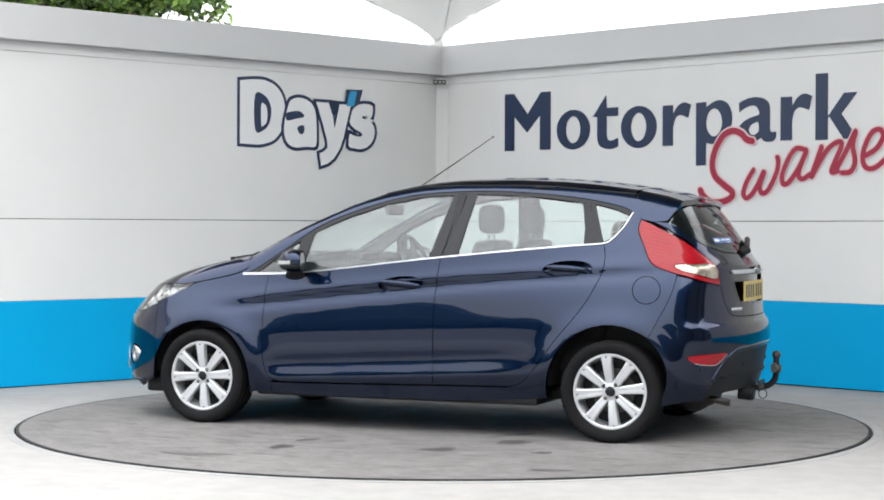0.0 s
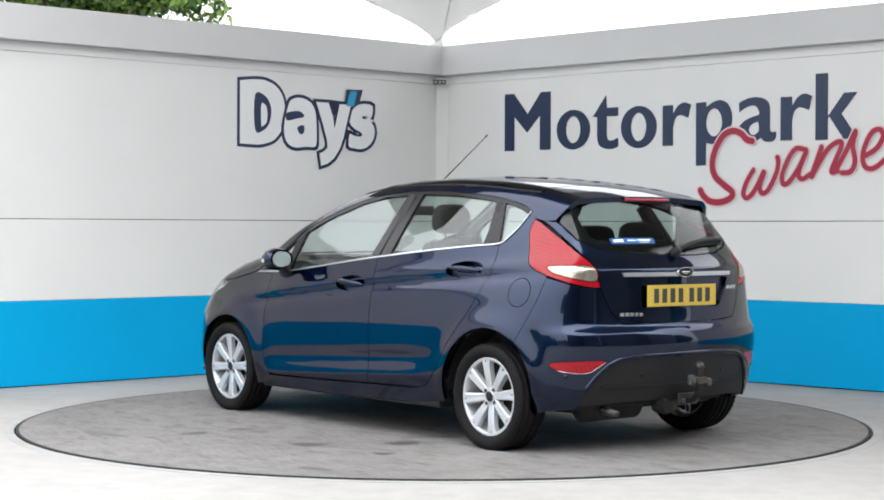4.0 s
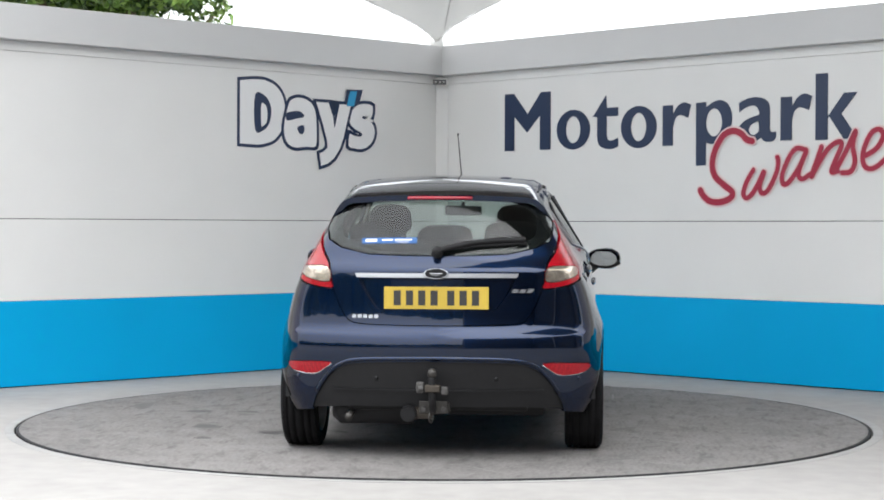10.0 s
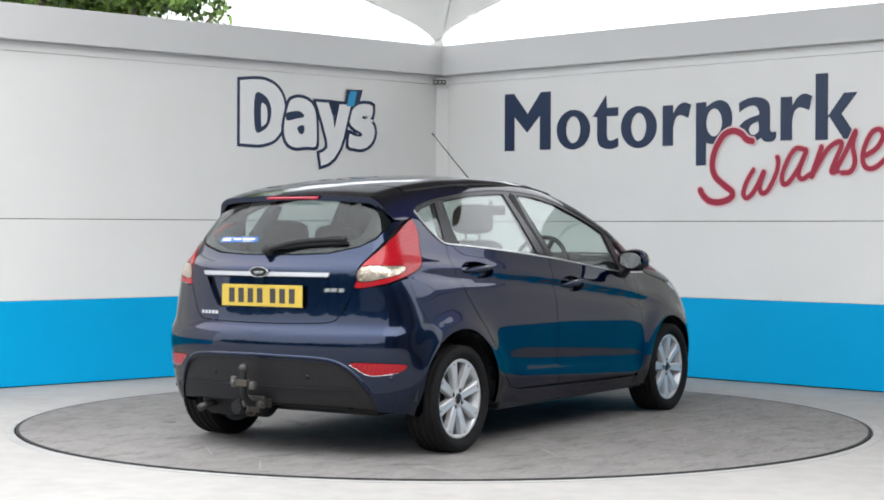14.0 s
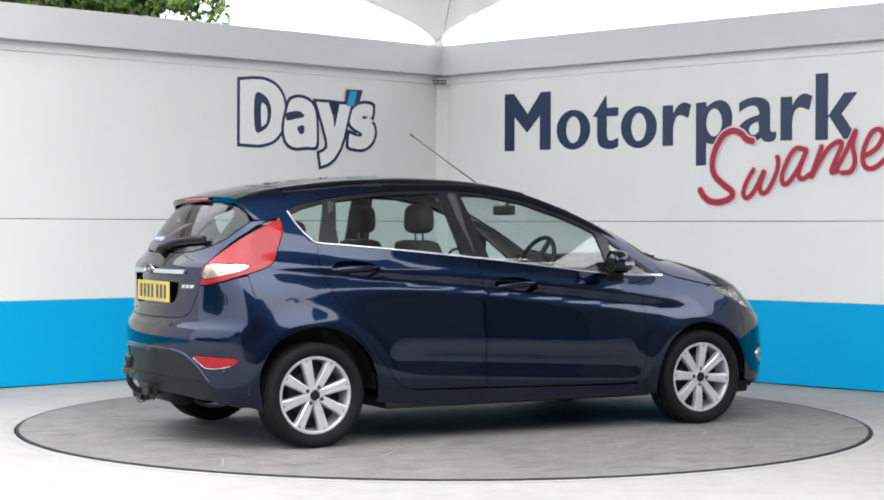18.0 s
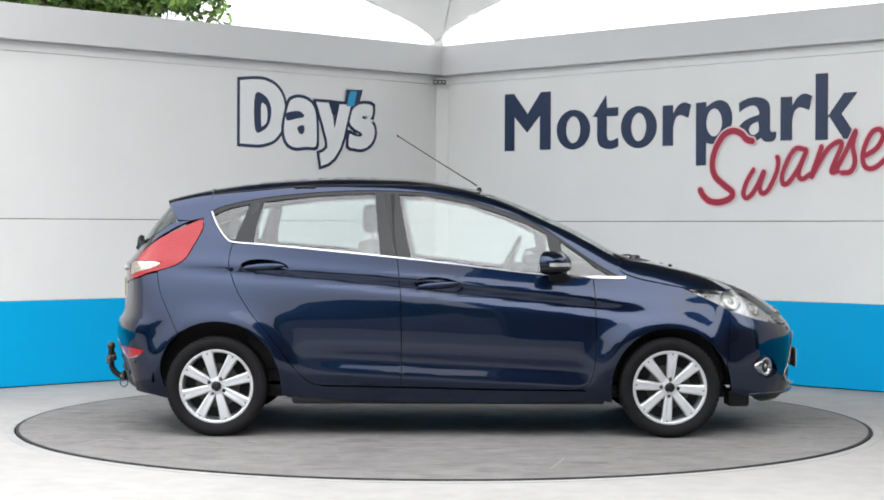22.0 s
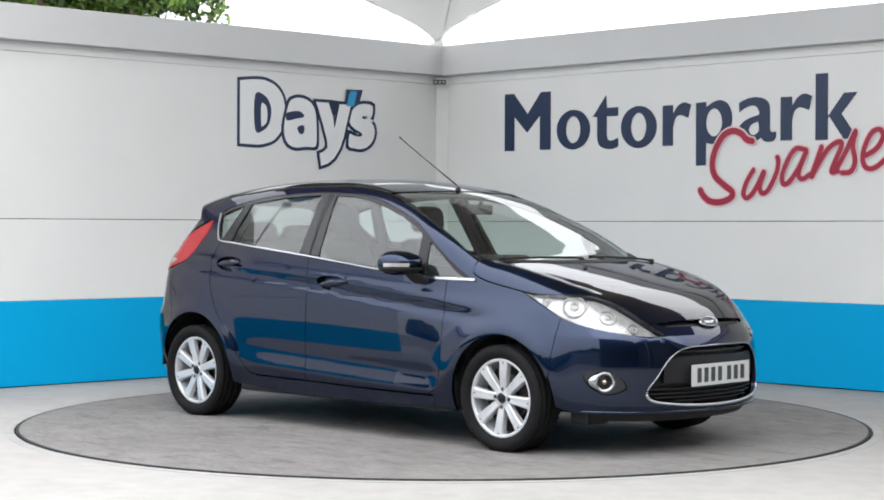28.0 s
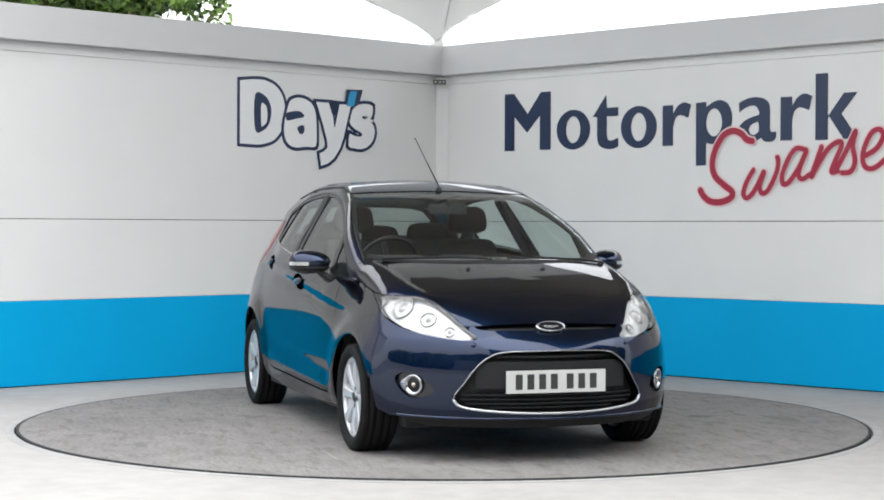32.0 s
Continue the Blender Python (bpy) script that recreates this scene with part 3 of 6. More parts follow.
    if back:
        V.append(P3 - N * back)
        NN.append(-N)
        FF.append(F[:, ::-1] + n)
        n += len(P3)
    return np.concatenate(V), np.concatenate(FF), np.concatenate(NN)


def flip_y(piece):
    V, F, N = piece
    return V * (1, -1, 1), F[:, ::-1], N * (1, -1, 1)


def joined(*pieces):
    V, F, N, n = [], [], [], 0
    for v, f, m in pieces:
        V.append(v)
        F.append(f + n)
        N.append(m)
        n += len(v)
    return np.concatenate(V), np.concatenate(F), np.concatenate(N)


def skin(name, piece, material, parent, label=""):
    """One mesh object from a cut piece, with the form's own normals."""
    V, F, N = piece
    me = bpy.data.meshes.new(name)
    me.from_pydata(V.tolist(), [], F.tolist())
    me.materials.append(material)
    me.polygons.foreach_set("use_smooth", [True] * len(me.polygons))
    me.normals_split_custom_set_from_vertices(N.tolist())
    ob = new(name, me)
    ob.parent = parent
    if label:
        ob["label"] = label
    return ob


def sym(half):
    """A whole outline from its half at y >= 0, which starts and ends on the middle line."""
    h = np.array(half, float)
    return np.concatenate([h, (h * (1, -1, 1))[::-1][1:-1]])


def curve(*pts, n=5):
    return catmull(pts, n)


def both(name, outline, d, material, parent, label="", holes=(), **k):
    """A piece and its mirror image, left and right."""
    p = cut(outline, d, holes, **k)
    return skin(name, p, material, parent, label), skin(name, flip_y(p), material, parent, label)


def on_body(p, d, lift=0.0):
    """The place on the form met from p along d, and its normal."""
    q, _ = strike(np.array([p], float), d)
    n = slope(q)[0]
    return q[0] + n * lift, n


def facing(p, d, lift=0.0, up=(0, 0, 1)):
    """A pose on the form whose z axis points out of it and whose y axis leans towards up."""
    q, n = on_body(p, d, lift)
    z = Vector(n)
    x = Vector(up).cross(z).normalized()
    m = Matrix.Identity(4)
    m.col[0][:3], m.col[1][:3], m.col[2][:3], m.col[3][:3] = x, z.cross(x), z, q
    return m


def along(points, d, lift, n=6, closed=False):
    """A smooth line laid on the form through points seen along d."""
    c = catmull(points, n, closed)
    q, _ = strike(c, d)
    return q + slope(q) * lift


def laid(d, *pts, n=5):
    """A smooth line through points, laid on the form along d."""
    return along(pts, d, 0.0, n)


def ribbon(line, up, w, z0=0.0):
    """The outline of a strip of width w beside a line in side view."""
    L = np.array(line, float)
    t = np.gradient(L, axis=0)
    t[:, 1] = 0
    t /= np.linalg.norm(t, axis=1)[:, None]
    nrm = np.stack([-t[:, 2], 0 * t[:, 0], t[:, 0]], 1) * up
    return np.concatenate([L + nrm * z0, (L + nrm * (z0 + w))[::-1]])

# ---- car materials ----
M_PAINT = mat("dark_blue_metallic_paint", (0.0028, 0.0122, 0.0410), 0.27, 1.0, coat=1.0, vary=0.12, scale=1800, detail=2)
M_PAINT.node_tree.nodes["Principled BSDF"].inputs["Coat IOR"].default_value = 1.46
M_PAINT.node_tree.nodes["Principled BSDF"].inputs["Specular Tint"].default_value = (0.075, 0.16, 0.30, 1)
M_BLACK = mat("black_plastic", (0.013, 0.013, 0.0142), 0.52, spec=0.3, vary=0.2, scale=40, bump=0.12, bscale=700, bdist=0.0006)
M_GLOSSBLACK = mat("gloss_black_trim", (0.012, 0.012, 0.014), 0.22, spec=0.3, vary=0.1, scale=30)
M_RUBBER = mat("tyre_rubber", (0.0095, 0.0095, 0.0102), 0.75, spec=0.16, vary=0.3, scale=24, bump=0.2, bscale=300, bdist=0.0008)
M_ALLOY = mat("silver_alloy", (0.56, 0.57, 0.59), 0.30, 0.45, vary=0.08, scale=30, coat=0.5)
M_CHROME = mat("chrome", (0.40, 0.41, 0.43), 0.14, 1.0)
M_STRIP = mat("satin_chrome", (0.56, 0.57, 0.59), 0.36, 0.9, vary=0.1, scale=20)
M_DISC = mat("brake_disc_steel", (0.10, 0.095, 0.09), 0.45, 0.8, vary=0.3, scale=30)
M_SEAT = mat("charcoal_seat_cloth", (0.022, 0.022, 0.024), 0.9, vary=0.25, scale=30, bump=0.15, bscale=90, bdist=0.001)
M_TRIM = mat("dark_grey_cabin_trim", (0.026, 0.026, 0.028), 0.7, vary=0.2, scale=30, bump=0.2, bscale=400, bdist=0.0006)
M_LINING = mat("pale_grey_headlining", (0.18, 0.177, 0.167), 0.9, vary=0.1, scale=40)
M_SILVER = mat("bright_lamp_reflector", (0.54, 0.535, 0.52), 0.30, 0.55, vary=0.5, scale=34, bump=0.35, bscale=42, bdist=0.005)
M_BOWL = mat("lamp_bowl_reflector", (0.36, 0.35, 0.33), 0.26, 0.6, vary=0.30, scale=60, bump=0.55, bscale=36, bdist=0.008)
M_REDLENS = mat("red_lamp_lens", (0.40, 0.004, 0.014), 0.22, coat=0.35, spec=0.3)


def lens_cells(m):
    """Moulded optic cells behind a coloured lens."""
    nt = m.node_tree
    p = nt.nodes["Principled BSDF"]
    tc, vo = nt.nodes.new("ShaderNodeTexCoord"), nt.nodes.new("ShaderNodeTexVoronoi")
    vo.inputs["Scale"].default_value, vo.inputs["Randomness"].default_value = 95.0, 0.25
    mr, mx, bp = nt.nodes.new("ShaderNodeMapRange"), nt.nodes.new("ShaderNodeMix"), nt.nodes.new("ShaderNodeBump")
    mr.inputs["From Min"].default_value, mr.inputs["From Max"].default_value = 0.30, 0.62
    mx.data_type = "RGBA"
    mx.inputs[6].default_value, mx.inputs[7].default_value = (0.36, 0.003, 0.010, 1), (0.22, 0.002, 0.007, 1)
    bp.inputs["Strength"].default_value, bp.inputs["Distance"].default_value = 0.35, 0.002
    nt.links.new(tc.outputs["Object"], vo.inputs["Vector"])
    nt.links.new(vo.outputs["Distance"], mr.inputs["Value"])
    nt.links.new(mr.outputs[0], mx.inputs[0])
    nt.links.new(mx.outputs[2], p.inputs["Base Color"])
    nt.links.new(vo.outputs["Distance"], bp.inputs["Height"])
    nt.links.new(bp.outputs[0], p.inputs["Normal"])


lens_cells(M_REDLENS)
M_CLEARLENS = mat("clear_lamp_lens", (0.46, 0.40, 0.33), 0.18, 0.75, vary=0.85, scale=55, coat=0.4, bump=0.4, bscale=70, bdist=0.004)
M_REDGLOW = mat("dark_red_lens", (0.30, 0.012, 0.03), 0.2, coat=0.6)
M_YELLOW = mat("yellow_plate", (0.52, 0.37, 0.055), 0.35, vary=0.05, scale=20)
M_WHITEPLATE = mat("white_plate", (0.50, 0.50, 0.49), 0.35, vary=0.05, scale=20)
M_INK = mat("black_ink", (0.03, 0.03, 0.03), 0.5)
M_MIRROR = mat("mirror_glass", (0.42, 0.44, 0.45), 0.01, 1.0)
M_RUST = mat("weathered_steel", (0.060, 0.050, 0.040), 0.6, 0.3, vary=0.5, scale=60)
M_STICKER = mat("blue_sticker", (0.015, 0.10, 0.30), 0.4)
M_GRILLERIM = mat("dull_chrome", (0.30, 0.305, 0.32), 0.2, 1.0)
M_SMOKE = mat("smoked_chrome", (0.06, 0.06, 0.065), 0.22, 0.9)
M_BADGE = mat("silver_badge", (0.55, 0.56, 0.58), 0.2, 0.8)


def glass_mat(name, tint, sheen=0.09, rough=0.0):
    """Thin tinted pane: mostly see-through, with a mirror sheen."""
    m = bpy.data.materials.new(name)
    m.use_nodes = True
    nt = m.node_tree
    nt.nodes.clear()
    o = nt.nodes.new("ShaderNodeOutputMaterial")
    tr = nt.nodes.new("ShaderNodeBsdfTransparent")
    gl = nt.nodes.new("ShaderNodeBsdfGlossy")
    gl.inputs["Roughness"].default_value = rough
    lw = nt.nodes.new("ShaderNodeLayerWeight")
    lw.inputs["Blend"].default_value = 0.5
    pw = nt.nodes.new("ShaderNodeMath")
    pw.operation = "POWER"
    pw.inputs[1].default_value = 4.5
    fr = nt.nodes.new("ShaderNodeMath")
    fr.operation, fr.use_clamp = "MULTIPLY_ADD", True
    fr.inputs[1].default_value, fr.inputs[2].default_value = 0.85, sheen
    nt.links.new(lw.outputs["Facing"], pw.inputs[0])
    nt.links.new(pw.outputs[0], fr.inputs[0])
    mx = nt.nodes.new("ShaderNodeMixShader")
    tr.inputs["Color"].default_value = (*tint, 1)
    nt.links.new(fr.outputs[0], mx.inputs[0])
    nt.links.new(tr.outputs[0], mx.inputs[1])
    nt.links.new(gl.outputs[0], mx.inputs[2])
    nt.links.new(mx.outputs[0], o.inputs["Surface"])
    return m


M_GLASS = glass_mat("green_tinted_glass", (0.86, 0.94, 0.91), 0.105)
M_SIDEGLASS = glass_mat("pale_green_side_glass", (0.85, 0.95, 0.92), 0.10)
M_DARKGLASS = glass_mat("dark_tinted_glass", (0.50, 0.57, 0.55), 0.042)
M_LENS = glass_mat("clear_polycarbonate", (0.96, 0.97, 0.98), 0.06)

car = tagged(new("car"), "dark blue metallic five-door hatchback parked on the turntable", "car")
SIDE = (0, 1, 0)
LR = (1, -1)

# outlines on the left half; the right half mirrors them
BELT = [(-1.304, 0.566, 1.240), (-1.266, 0.613, 1.162), (-1.212, 0.658, 1.093), (-1.165, 0.676, 1.068), (-1.0, 0.70, 1.055), (-0.70, 0.753, 1.029), (-0.26, 0.778, 0.987), (0.052, 0.786, 0.954), (0.488, 0.790, 0.904), (0.738, 0.782, 0.883), (1.015, 0.742, 0.875)]
DLO_TOP = [(-1.304, 0.564, 1.240), (-1.227, 0.551, 1.276), (-1.004, 0.546, 1.321), (-0.716, 0.549, 1.351), (-0.397, 0.547, 1.364), (-0.077, 0.564, 1.349), (0.145, 0.588, 1.311), (0.367, 0.629, 1.241), (0.554, 0.675, 1.160), (0.771, 0.727, 1.013), (0.92, 0.74, 0.918), (1.015, 0.742, 0.875)]
belt = along(BELT, SIDE, 0.0, 5)
dlo = along(DLO_TOP, SIDE, 0.0, 5)


def on_belt(x0, x1, dz=0.0):
    """Points of the belt line between two places along the car."""
    b = belt[3 * 5:]
    xs = np.linspace(x0, x1, max(3, int(abs(x1 - x0) / 0.05)))
    return [(x, float(np.interp(x, b[:, 0], b[:, 1])), float(np.interp(x, b[:, 0], b[:, 2])) + dz) for x in xs]


ARCH_F, ARCH_R = (1.262, 0.275, 0.328), (-1.245, 0.276, 0.357)


def arch(c, a0, a1, n=22):
    return [(c[0] + c[2] * math.cos(radians(a)), 0.83, c[1] + c[2] * math.sin(radians(a))) for a in np.linspace(a0, a1, n)]


def oval(cx, cz, a, b, tilt=0.0, y=0.82, n=20, p=1.0):
    out = []
    for k in range(n):
        t = 2 * math.pi * k / n
        u, v = a * math.cos(t), b * math.sin(t)
        out.append((cx + u * math.cos(tilt) - v * math.sin(tilt), y, cz + u * math.sin(tilt) + v * math.cos(tilt)))
    return out


DOOR_F_EDGE = laid(SIDE, (0.832, 0.776, 0.900), (0.838, 0.777, 0.841), (0.847, 0.796, 0.717), (0.846, 0.834, 0.487), (0.834, 0.834, 0.362), (0.800, 0.833, 0.290), (0.736, 0.832, 0.264))
B_EDGE = laid(SIDE, (-0.252, 0.778, 0.990), (-0.244, 0.789, 0.931), (-0.227, 0.819, 0.731), (-0.223, 0.825, 0.374), (-0.223, 0.826, 0.279))
DOOR_R_EDGE = laid(SIDE, (-0.60, 0.817, 0.285), (-0.692, 0.819, 0.288), (-0.754, 0.823, 0.318), (-0.846, 0.834, 0.419), (-0.938, 0.839, 0.543), (-1.066, 0.818, 0.697), (-1.148, 0.781, 0.835), (-1.187, 0.734, 0.959), (-1.172, 0.684, 1.062))
HANDLES = ((-0.018, 0.836, -0.09), (-0.985, 0.932, -0.06))


def build_door(name, line, handle):
    hx, hz, tilt = handle
    cup = oval(hx, hz, 0.136, 0.043, tilt)
    p = cut(line, SIDE, [cup], flange=0.03)
    bowl = cut(cup, SIDE, gap=-0.004, lift=-0.034, flange=0, grid=0.02)
    for s in LR:
        door = skin(name, p if s > 0 else flip_y(p), M_PAINT, car)
        skin("handle_recess", bowl if s > 0 else flip_y(bowl), M_PAINT, door)
        # the grip: a rounded bar that bridges the recess
        bm = bmesh.new()
        bmesh.ops.create_uvsphere(bm, u_segments=24, v_segments=12, radius=1.0)
        for v in bm.verts:
            v.co = Vector((v.co.x * 0.122, v.co.y * 0.0205 + 0.003, v.co.z * 0.017 + 0.003 * (1 - v.co.x ** 2)))
        m = facing((hx, 0.85, hz), SIDE, 0.002)
        m = m @ Matrix.Rotation(tilt, 4, "Z") if s > 0 else Matrix.Diagonal((1, -1, 1, 1)) @ m @ Matrix.Rotation(tilt, 4, "Z")
        bmesh.ops.transform(bm, matrix=m, verts=bm.verts[:])
        if s < 0:
            bmesh.ops.reverse_faces(bm, faces=bm.faces[:])
        part("handle", bm, M_PAINT, door, smooth=True)


build_door("front_door", [*DOOR_F_EDGE, (0.364, 0.831, 0.267), *B_EDGE[::-1], *on_belt(-0.22, 0.80)], HANDLES[0])
build_door("rear_door", [*B_EDGE, *DOOR_R_EDGE, *on_belt(-1.14, -0.28)], HANDLES[1])

# headlamp, bonnet and wing share their edges
LAMP_TOP = laid((0.5, 0.5, 0.8), (1.335, 0.728, 0.825), (1.46, 0.716, 0.813), (1.57, 0.672, 0.813), (1.695, 0.555, 0.802), (1.79, 0.492, 0.754), (1.88, 0.440, 0.690), (1.93, 0.405, 0.652))
LAMP_LOW = laid((0.7, 0.7, 0.3), (1.93, 0.405, 0.652), (1.972, 0.378, 0.617), (1.937, 0.463, 0.612), (1.835, 0.591, 0.632), (1.72, 0.682, 0.662), (1.594, 0.735, 0.706), (1.472, 0.742, 0.763), (1.335, 0.728, 0.825))
HEADLIGHT = np.concatenate([LAMP_TOP, LAMP_LOW[1:-1]])
HOOD_WING = laid((0, 1, 0.6), (0.985, 0.715, 0.955), (0.995, 0.733, 0.915), (1.06, 0.736, 0.884), (1.15, 0.733, 0.860), (1.335, 0.728, 0.825))
HOOD_NOSE = laid((1, 0, 0.8), (1.915, 0.400, 0.672), (1.935, 0.30, 0.678), (1.952, 0.16, 0.683), (1.960, 0.0, 0.684))
COWL = laid((0.3, 0, 1), (1.215, 0.0, 0.966), (1.20, 0.22, 0.965), (1.15, 0.42, 0.962), (1.08, 0.565, 0.968), (1.00, 0.665, 0.975), (0.985, 0.715, 0.955))
hood_half = [*COWL, *HOOD_WING[1:], *LAMP_TOP[1:-3], *HOOD_NOSE]
bonnet = skin("bonnet", cut(sym(hood_half), (0.25, 0, 1), grid=0.026), M_PAINT, car)
for s in LR:
    m = facing((1.33, 0.21 * s, 0.95), (0, 0, 1), 0.001)
    bm = lathe([(0.001, 0.010), (0.008, 0.009), (0.012, 0.004), (0.013, -0.002)], 12)
    bmesh.ops.transform(bm, matrix=m, verts=bm.verts[:])
    part("washer_jet", bm, M_BLACK, bonnet, smooth=True)

WS_SIDE = laid((0.2, 0.4, 1), (0.985, 0.685, 0.978), (0.80, 0.672, 1.08), (0.60, 0.640, 1.175), (0.38, 0.592, 1.268), (0.20, 0.545, 1.338))
WS_TOP = laid((0.3, 0, 1), (0.20, 0.545, 1.338), (0.228, 0.36, 1.362), (0.240, 0.18, 1.370), (0.244, 0.0, 1.372))
SCREEN = [*COWL[:-5], *WS_SIDE, *WS_TOP[1:]]
screen = skin("windscreen", cut(sym(SCREEN), (0.5, 0, 1), lift=-0.004, gap=0.003), M_GLASS, car, "wide raked windscreen of clear glass")
shade = [*[(x - 0.045, y, z + 0.02) for x, y, z in COWL[:-5]], (0.93, 0.672, 0.998), (0.79, 0.65, 1.08), (0.60, 0.615, 1.175), (0.38, 0.565, 1.268), (0.245, 0.525, 1.325), (0.272, 0.36, 1.345), (0.285, 0.18, 1.352), (0.290, 0.0, 1.355)]
skin("screen_border", cut(sym(SCREEN), (0.5, 0, 1), [sym(shade)], lift=-0.008, gap=0.004, flange=0, grid=0.04), M_GLOSSBLACK, screen)
scuttle_half = [*[(x + 0.01, y * 0.995, z) for x, y, z in COWL[:-5]], *[(x - 0.05, y * 0.985, z + 0.02) for x, y, z in COWL[:-5]][::-1]]
skin("scuttle_panel", cut(sym(scuttle_half), (0.2, 0, 1), lift=0.002, gap=0, flange=0.01), M_BLACK, car)
for y0, y1 in ((-0.03, -0.60), (0.62, 0.08)):
    wiper = part("front_wiper", tube(along([(1.155, y0, 0.98), (1.12, y0 * 0.75 + y1 * 0.25, 0.99), (1.06 if abs(y1) > 0.3 else 1.13, y1, 0.99)], (0.5, 0, 1), 0.010), 0.006, 8), M_BLACK, car, smooth=True)
    bm = lathe([(0.001, 0.018), (0.012, 0.016), (0.016, 0.0)], 14)
    bmesh.ops.transform(bm, matrix=facing((1.16, y0, 0.98), (0.3, 0, 1), 0.0), verts=bm.verts[:])
    part("wiper_pivot", bm, M_BLACK, wiper, smooth=True)

# roof between its side channels, and the rail from the windscreen pillar to the tail
ROOF_SIDE = laid((0, 0, 1), (0.19, 0.540, 1.338), (0.0, 0.527, 1.385), (-0.4, 0.518, 1.41), (-0.9, 0.510, 1.39), (-1.20, 0.498, 1.355), (-1.30, 0.492, 1.342))
roof_half = [(0.236, 0.0, 1.374), (0.232, 0.18, 1.37), (0.220, 0.36, 1.362), *ROOF_SIDE, (-1.315, 0.30, 1.37), (-1.32, 0.0, 1.385)]
skin("roof", cut(sym(roof_half), (0, 0, 1)), M_PAINT, car)
for s in LR:
    line = along([(x, y * s, z) for x, y, z in ((0.18, 0.541, 1.34), (0.0, 0.528, 1.385), (-0.4, 0.519, 1.41), (-0.9, 0.511, 1.39), (-1.20, 0.499, 1.355), (-1.30, 0.493, 1.342))], (0, 0, 1), -0.001)
    channel = part("roof_channel", tube(line, 0.006, 6), M_BLACK, car, smooth=True)

    for x0, x1 in ((-0.02, -0.12), (-0.72, -0.84)):
        line = along([(x0, 0.526 * s, 1.39), ((x0 + x1) / 2, 0.522 * s, 1.40), (x1, 0.520 * s, 1.40)], (0, 0, 1), 0.003, 4)
        part("rack_mount_cover", tube(line, 0.006, 8, [0.003] + [0.006] * (len(line) - 2) + [0.003]), M_BLACK, channel, smooth=True)

# wing in front of the door, up to the lamp, the bumper and the bonnet
WING_BUMPER = laid((0.5, 0.85, 0), (1.594, 0.735, 0.702), (1.588, 0.77, 0.61), (1.580, 0.80, 0.50), (1.566, 0.80, 0.40))
wing_line = [(0.995, 0.742, 0.878), *on_belt(0.98, 0.84), *DOOR_F_EDGE[2:-2], (0.79, 0.832, 0.262), (0.795, 0.83, 0.21), (0.94, 0.83, 0.20), *arch(ARCH_F, 195, 22), *WING_BUMPER[::-1][1:], (1.472, 0.742, 0.763), (1.40, 0.737, 0.795), *HOOD_WING[::-1][:-2]]
both("front_wing", wing_line, (0.12, 1, 0.3), M_PAINT, car)

# pillar and roof rail, above the windows
rail_line = [(1.015, 0.742, 0.878), *dlo[::-1][3:], (-1.345, 0.567, 1.255), (-1.32, 0.53, 1.315), *ROOF_SIDE[::-1], *WS_SIDE[::-1], (0.985, 0.705, 0.960), (0.992, 0.733, 0.915)]
both("roof_rail", rail_line, (0.15, 1, 0.9), M_PAINT, car, grid=0.022)

# rear quarter with the wheel arch, up to the tail lamp
TAIL_FRONT = laid((-0.3, 1, 0.2), (-1.352, 0.582, 1.203), (-1.345, 0.612, 1.140), (-1.395, 0.668, 1.050), (-1.428, 0.700, 0.985), (-1.475, 0.711, 0.945), (-1.585, 0.715, 0.909))
TAIL_REAR = laid((-0.7, 0.7, 0.3), (-1.585, 0.715, 0.909), (-1.700, 0.660, 0.870), (-1.772, 0.530, 0.850), (-1.766, 0.538, 0.900), (-1.748, 0.549, 0.966), (-1.650, 0.588, 1.042), (-1.53, 0.604, 1.120), (-1.42, 0.592, 1.178), (-1.352, 0.582, 1.203))
TAIL = np.concatenate([TAIL_FRONT, TAIL_REAR[1:-1]])
TAIL_CLEAR = catmull([(-1.752, 0.551, 0.956), (-1.66, 0.64, 0.957), (-1.57, 0.695, 0.957), (-1.62, 0.70, 0.925), (-1.72, 0.625, 0.893), (-1.766, 0.54, 0.887)], 3, closed=True)
BUMP_SEAM = laid((-0.5, 0.85, 0), (-1.590, 0.730, 0.895), (-1.562, 0.762, 0.79), (-1.517, 0.792, 0.690), (-1.452, 0.825, 0.566))
quarter_line = [*DOOR_R_EDGE[3:], *belt[::-1][-16:], (-1.340, 0.567, 1.258), *TAIL_FRONT, *BUMP_SEAM, *arch(ARCH_R, 122, -8), (-0.86, 0.82, 0.224), (-0.79, 0.82, 0.222)]
FUEL = oval(-1.432, 0.824, 0.076, 0.076, n=28, y=0.77)
skin("rear_quarter", cut(quarter_line, (-0.15, 1, 0.1), [FUEL]), M_PAINT, car)
skin("fuel_flap", cut(FUEL, (-0.15, 1, 0.1), grid=0.02), M_PAINT, car)
skin("rear_quarter", flip_y(cut(quarter_line, (-0.15, 1, 0.1))), M_PAINT, car)

sill_line = [(0.795, 0.83, 0.258), (0.736, 0.829, 0.258), (0.364, 0.829, 0.261), (-0.223, 0.826, 0.273), (-0.60, 0.817, 0.279), (-0.70, 0.817, 0.282), (-0.78, 0.82, 0.26), (-0.79, 0.82, 0.215), (-0.4, 0.82, 0.195), (0.4, 0.82, 0.19), (0.79, 0.82, 0.20)]
both("sill", sill_line, SIDE, M_PAINT, car)

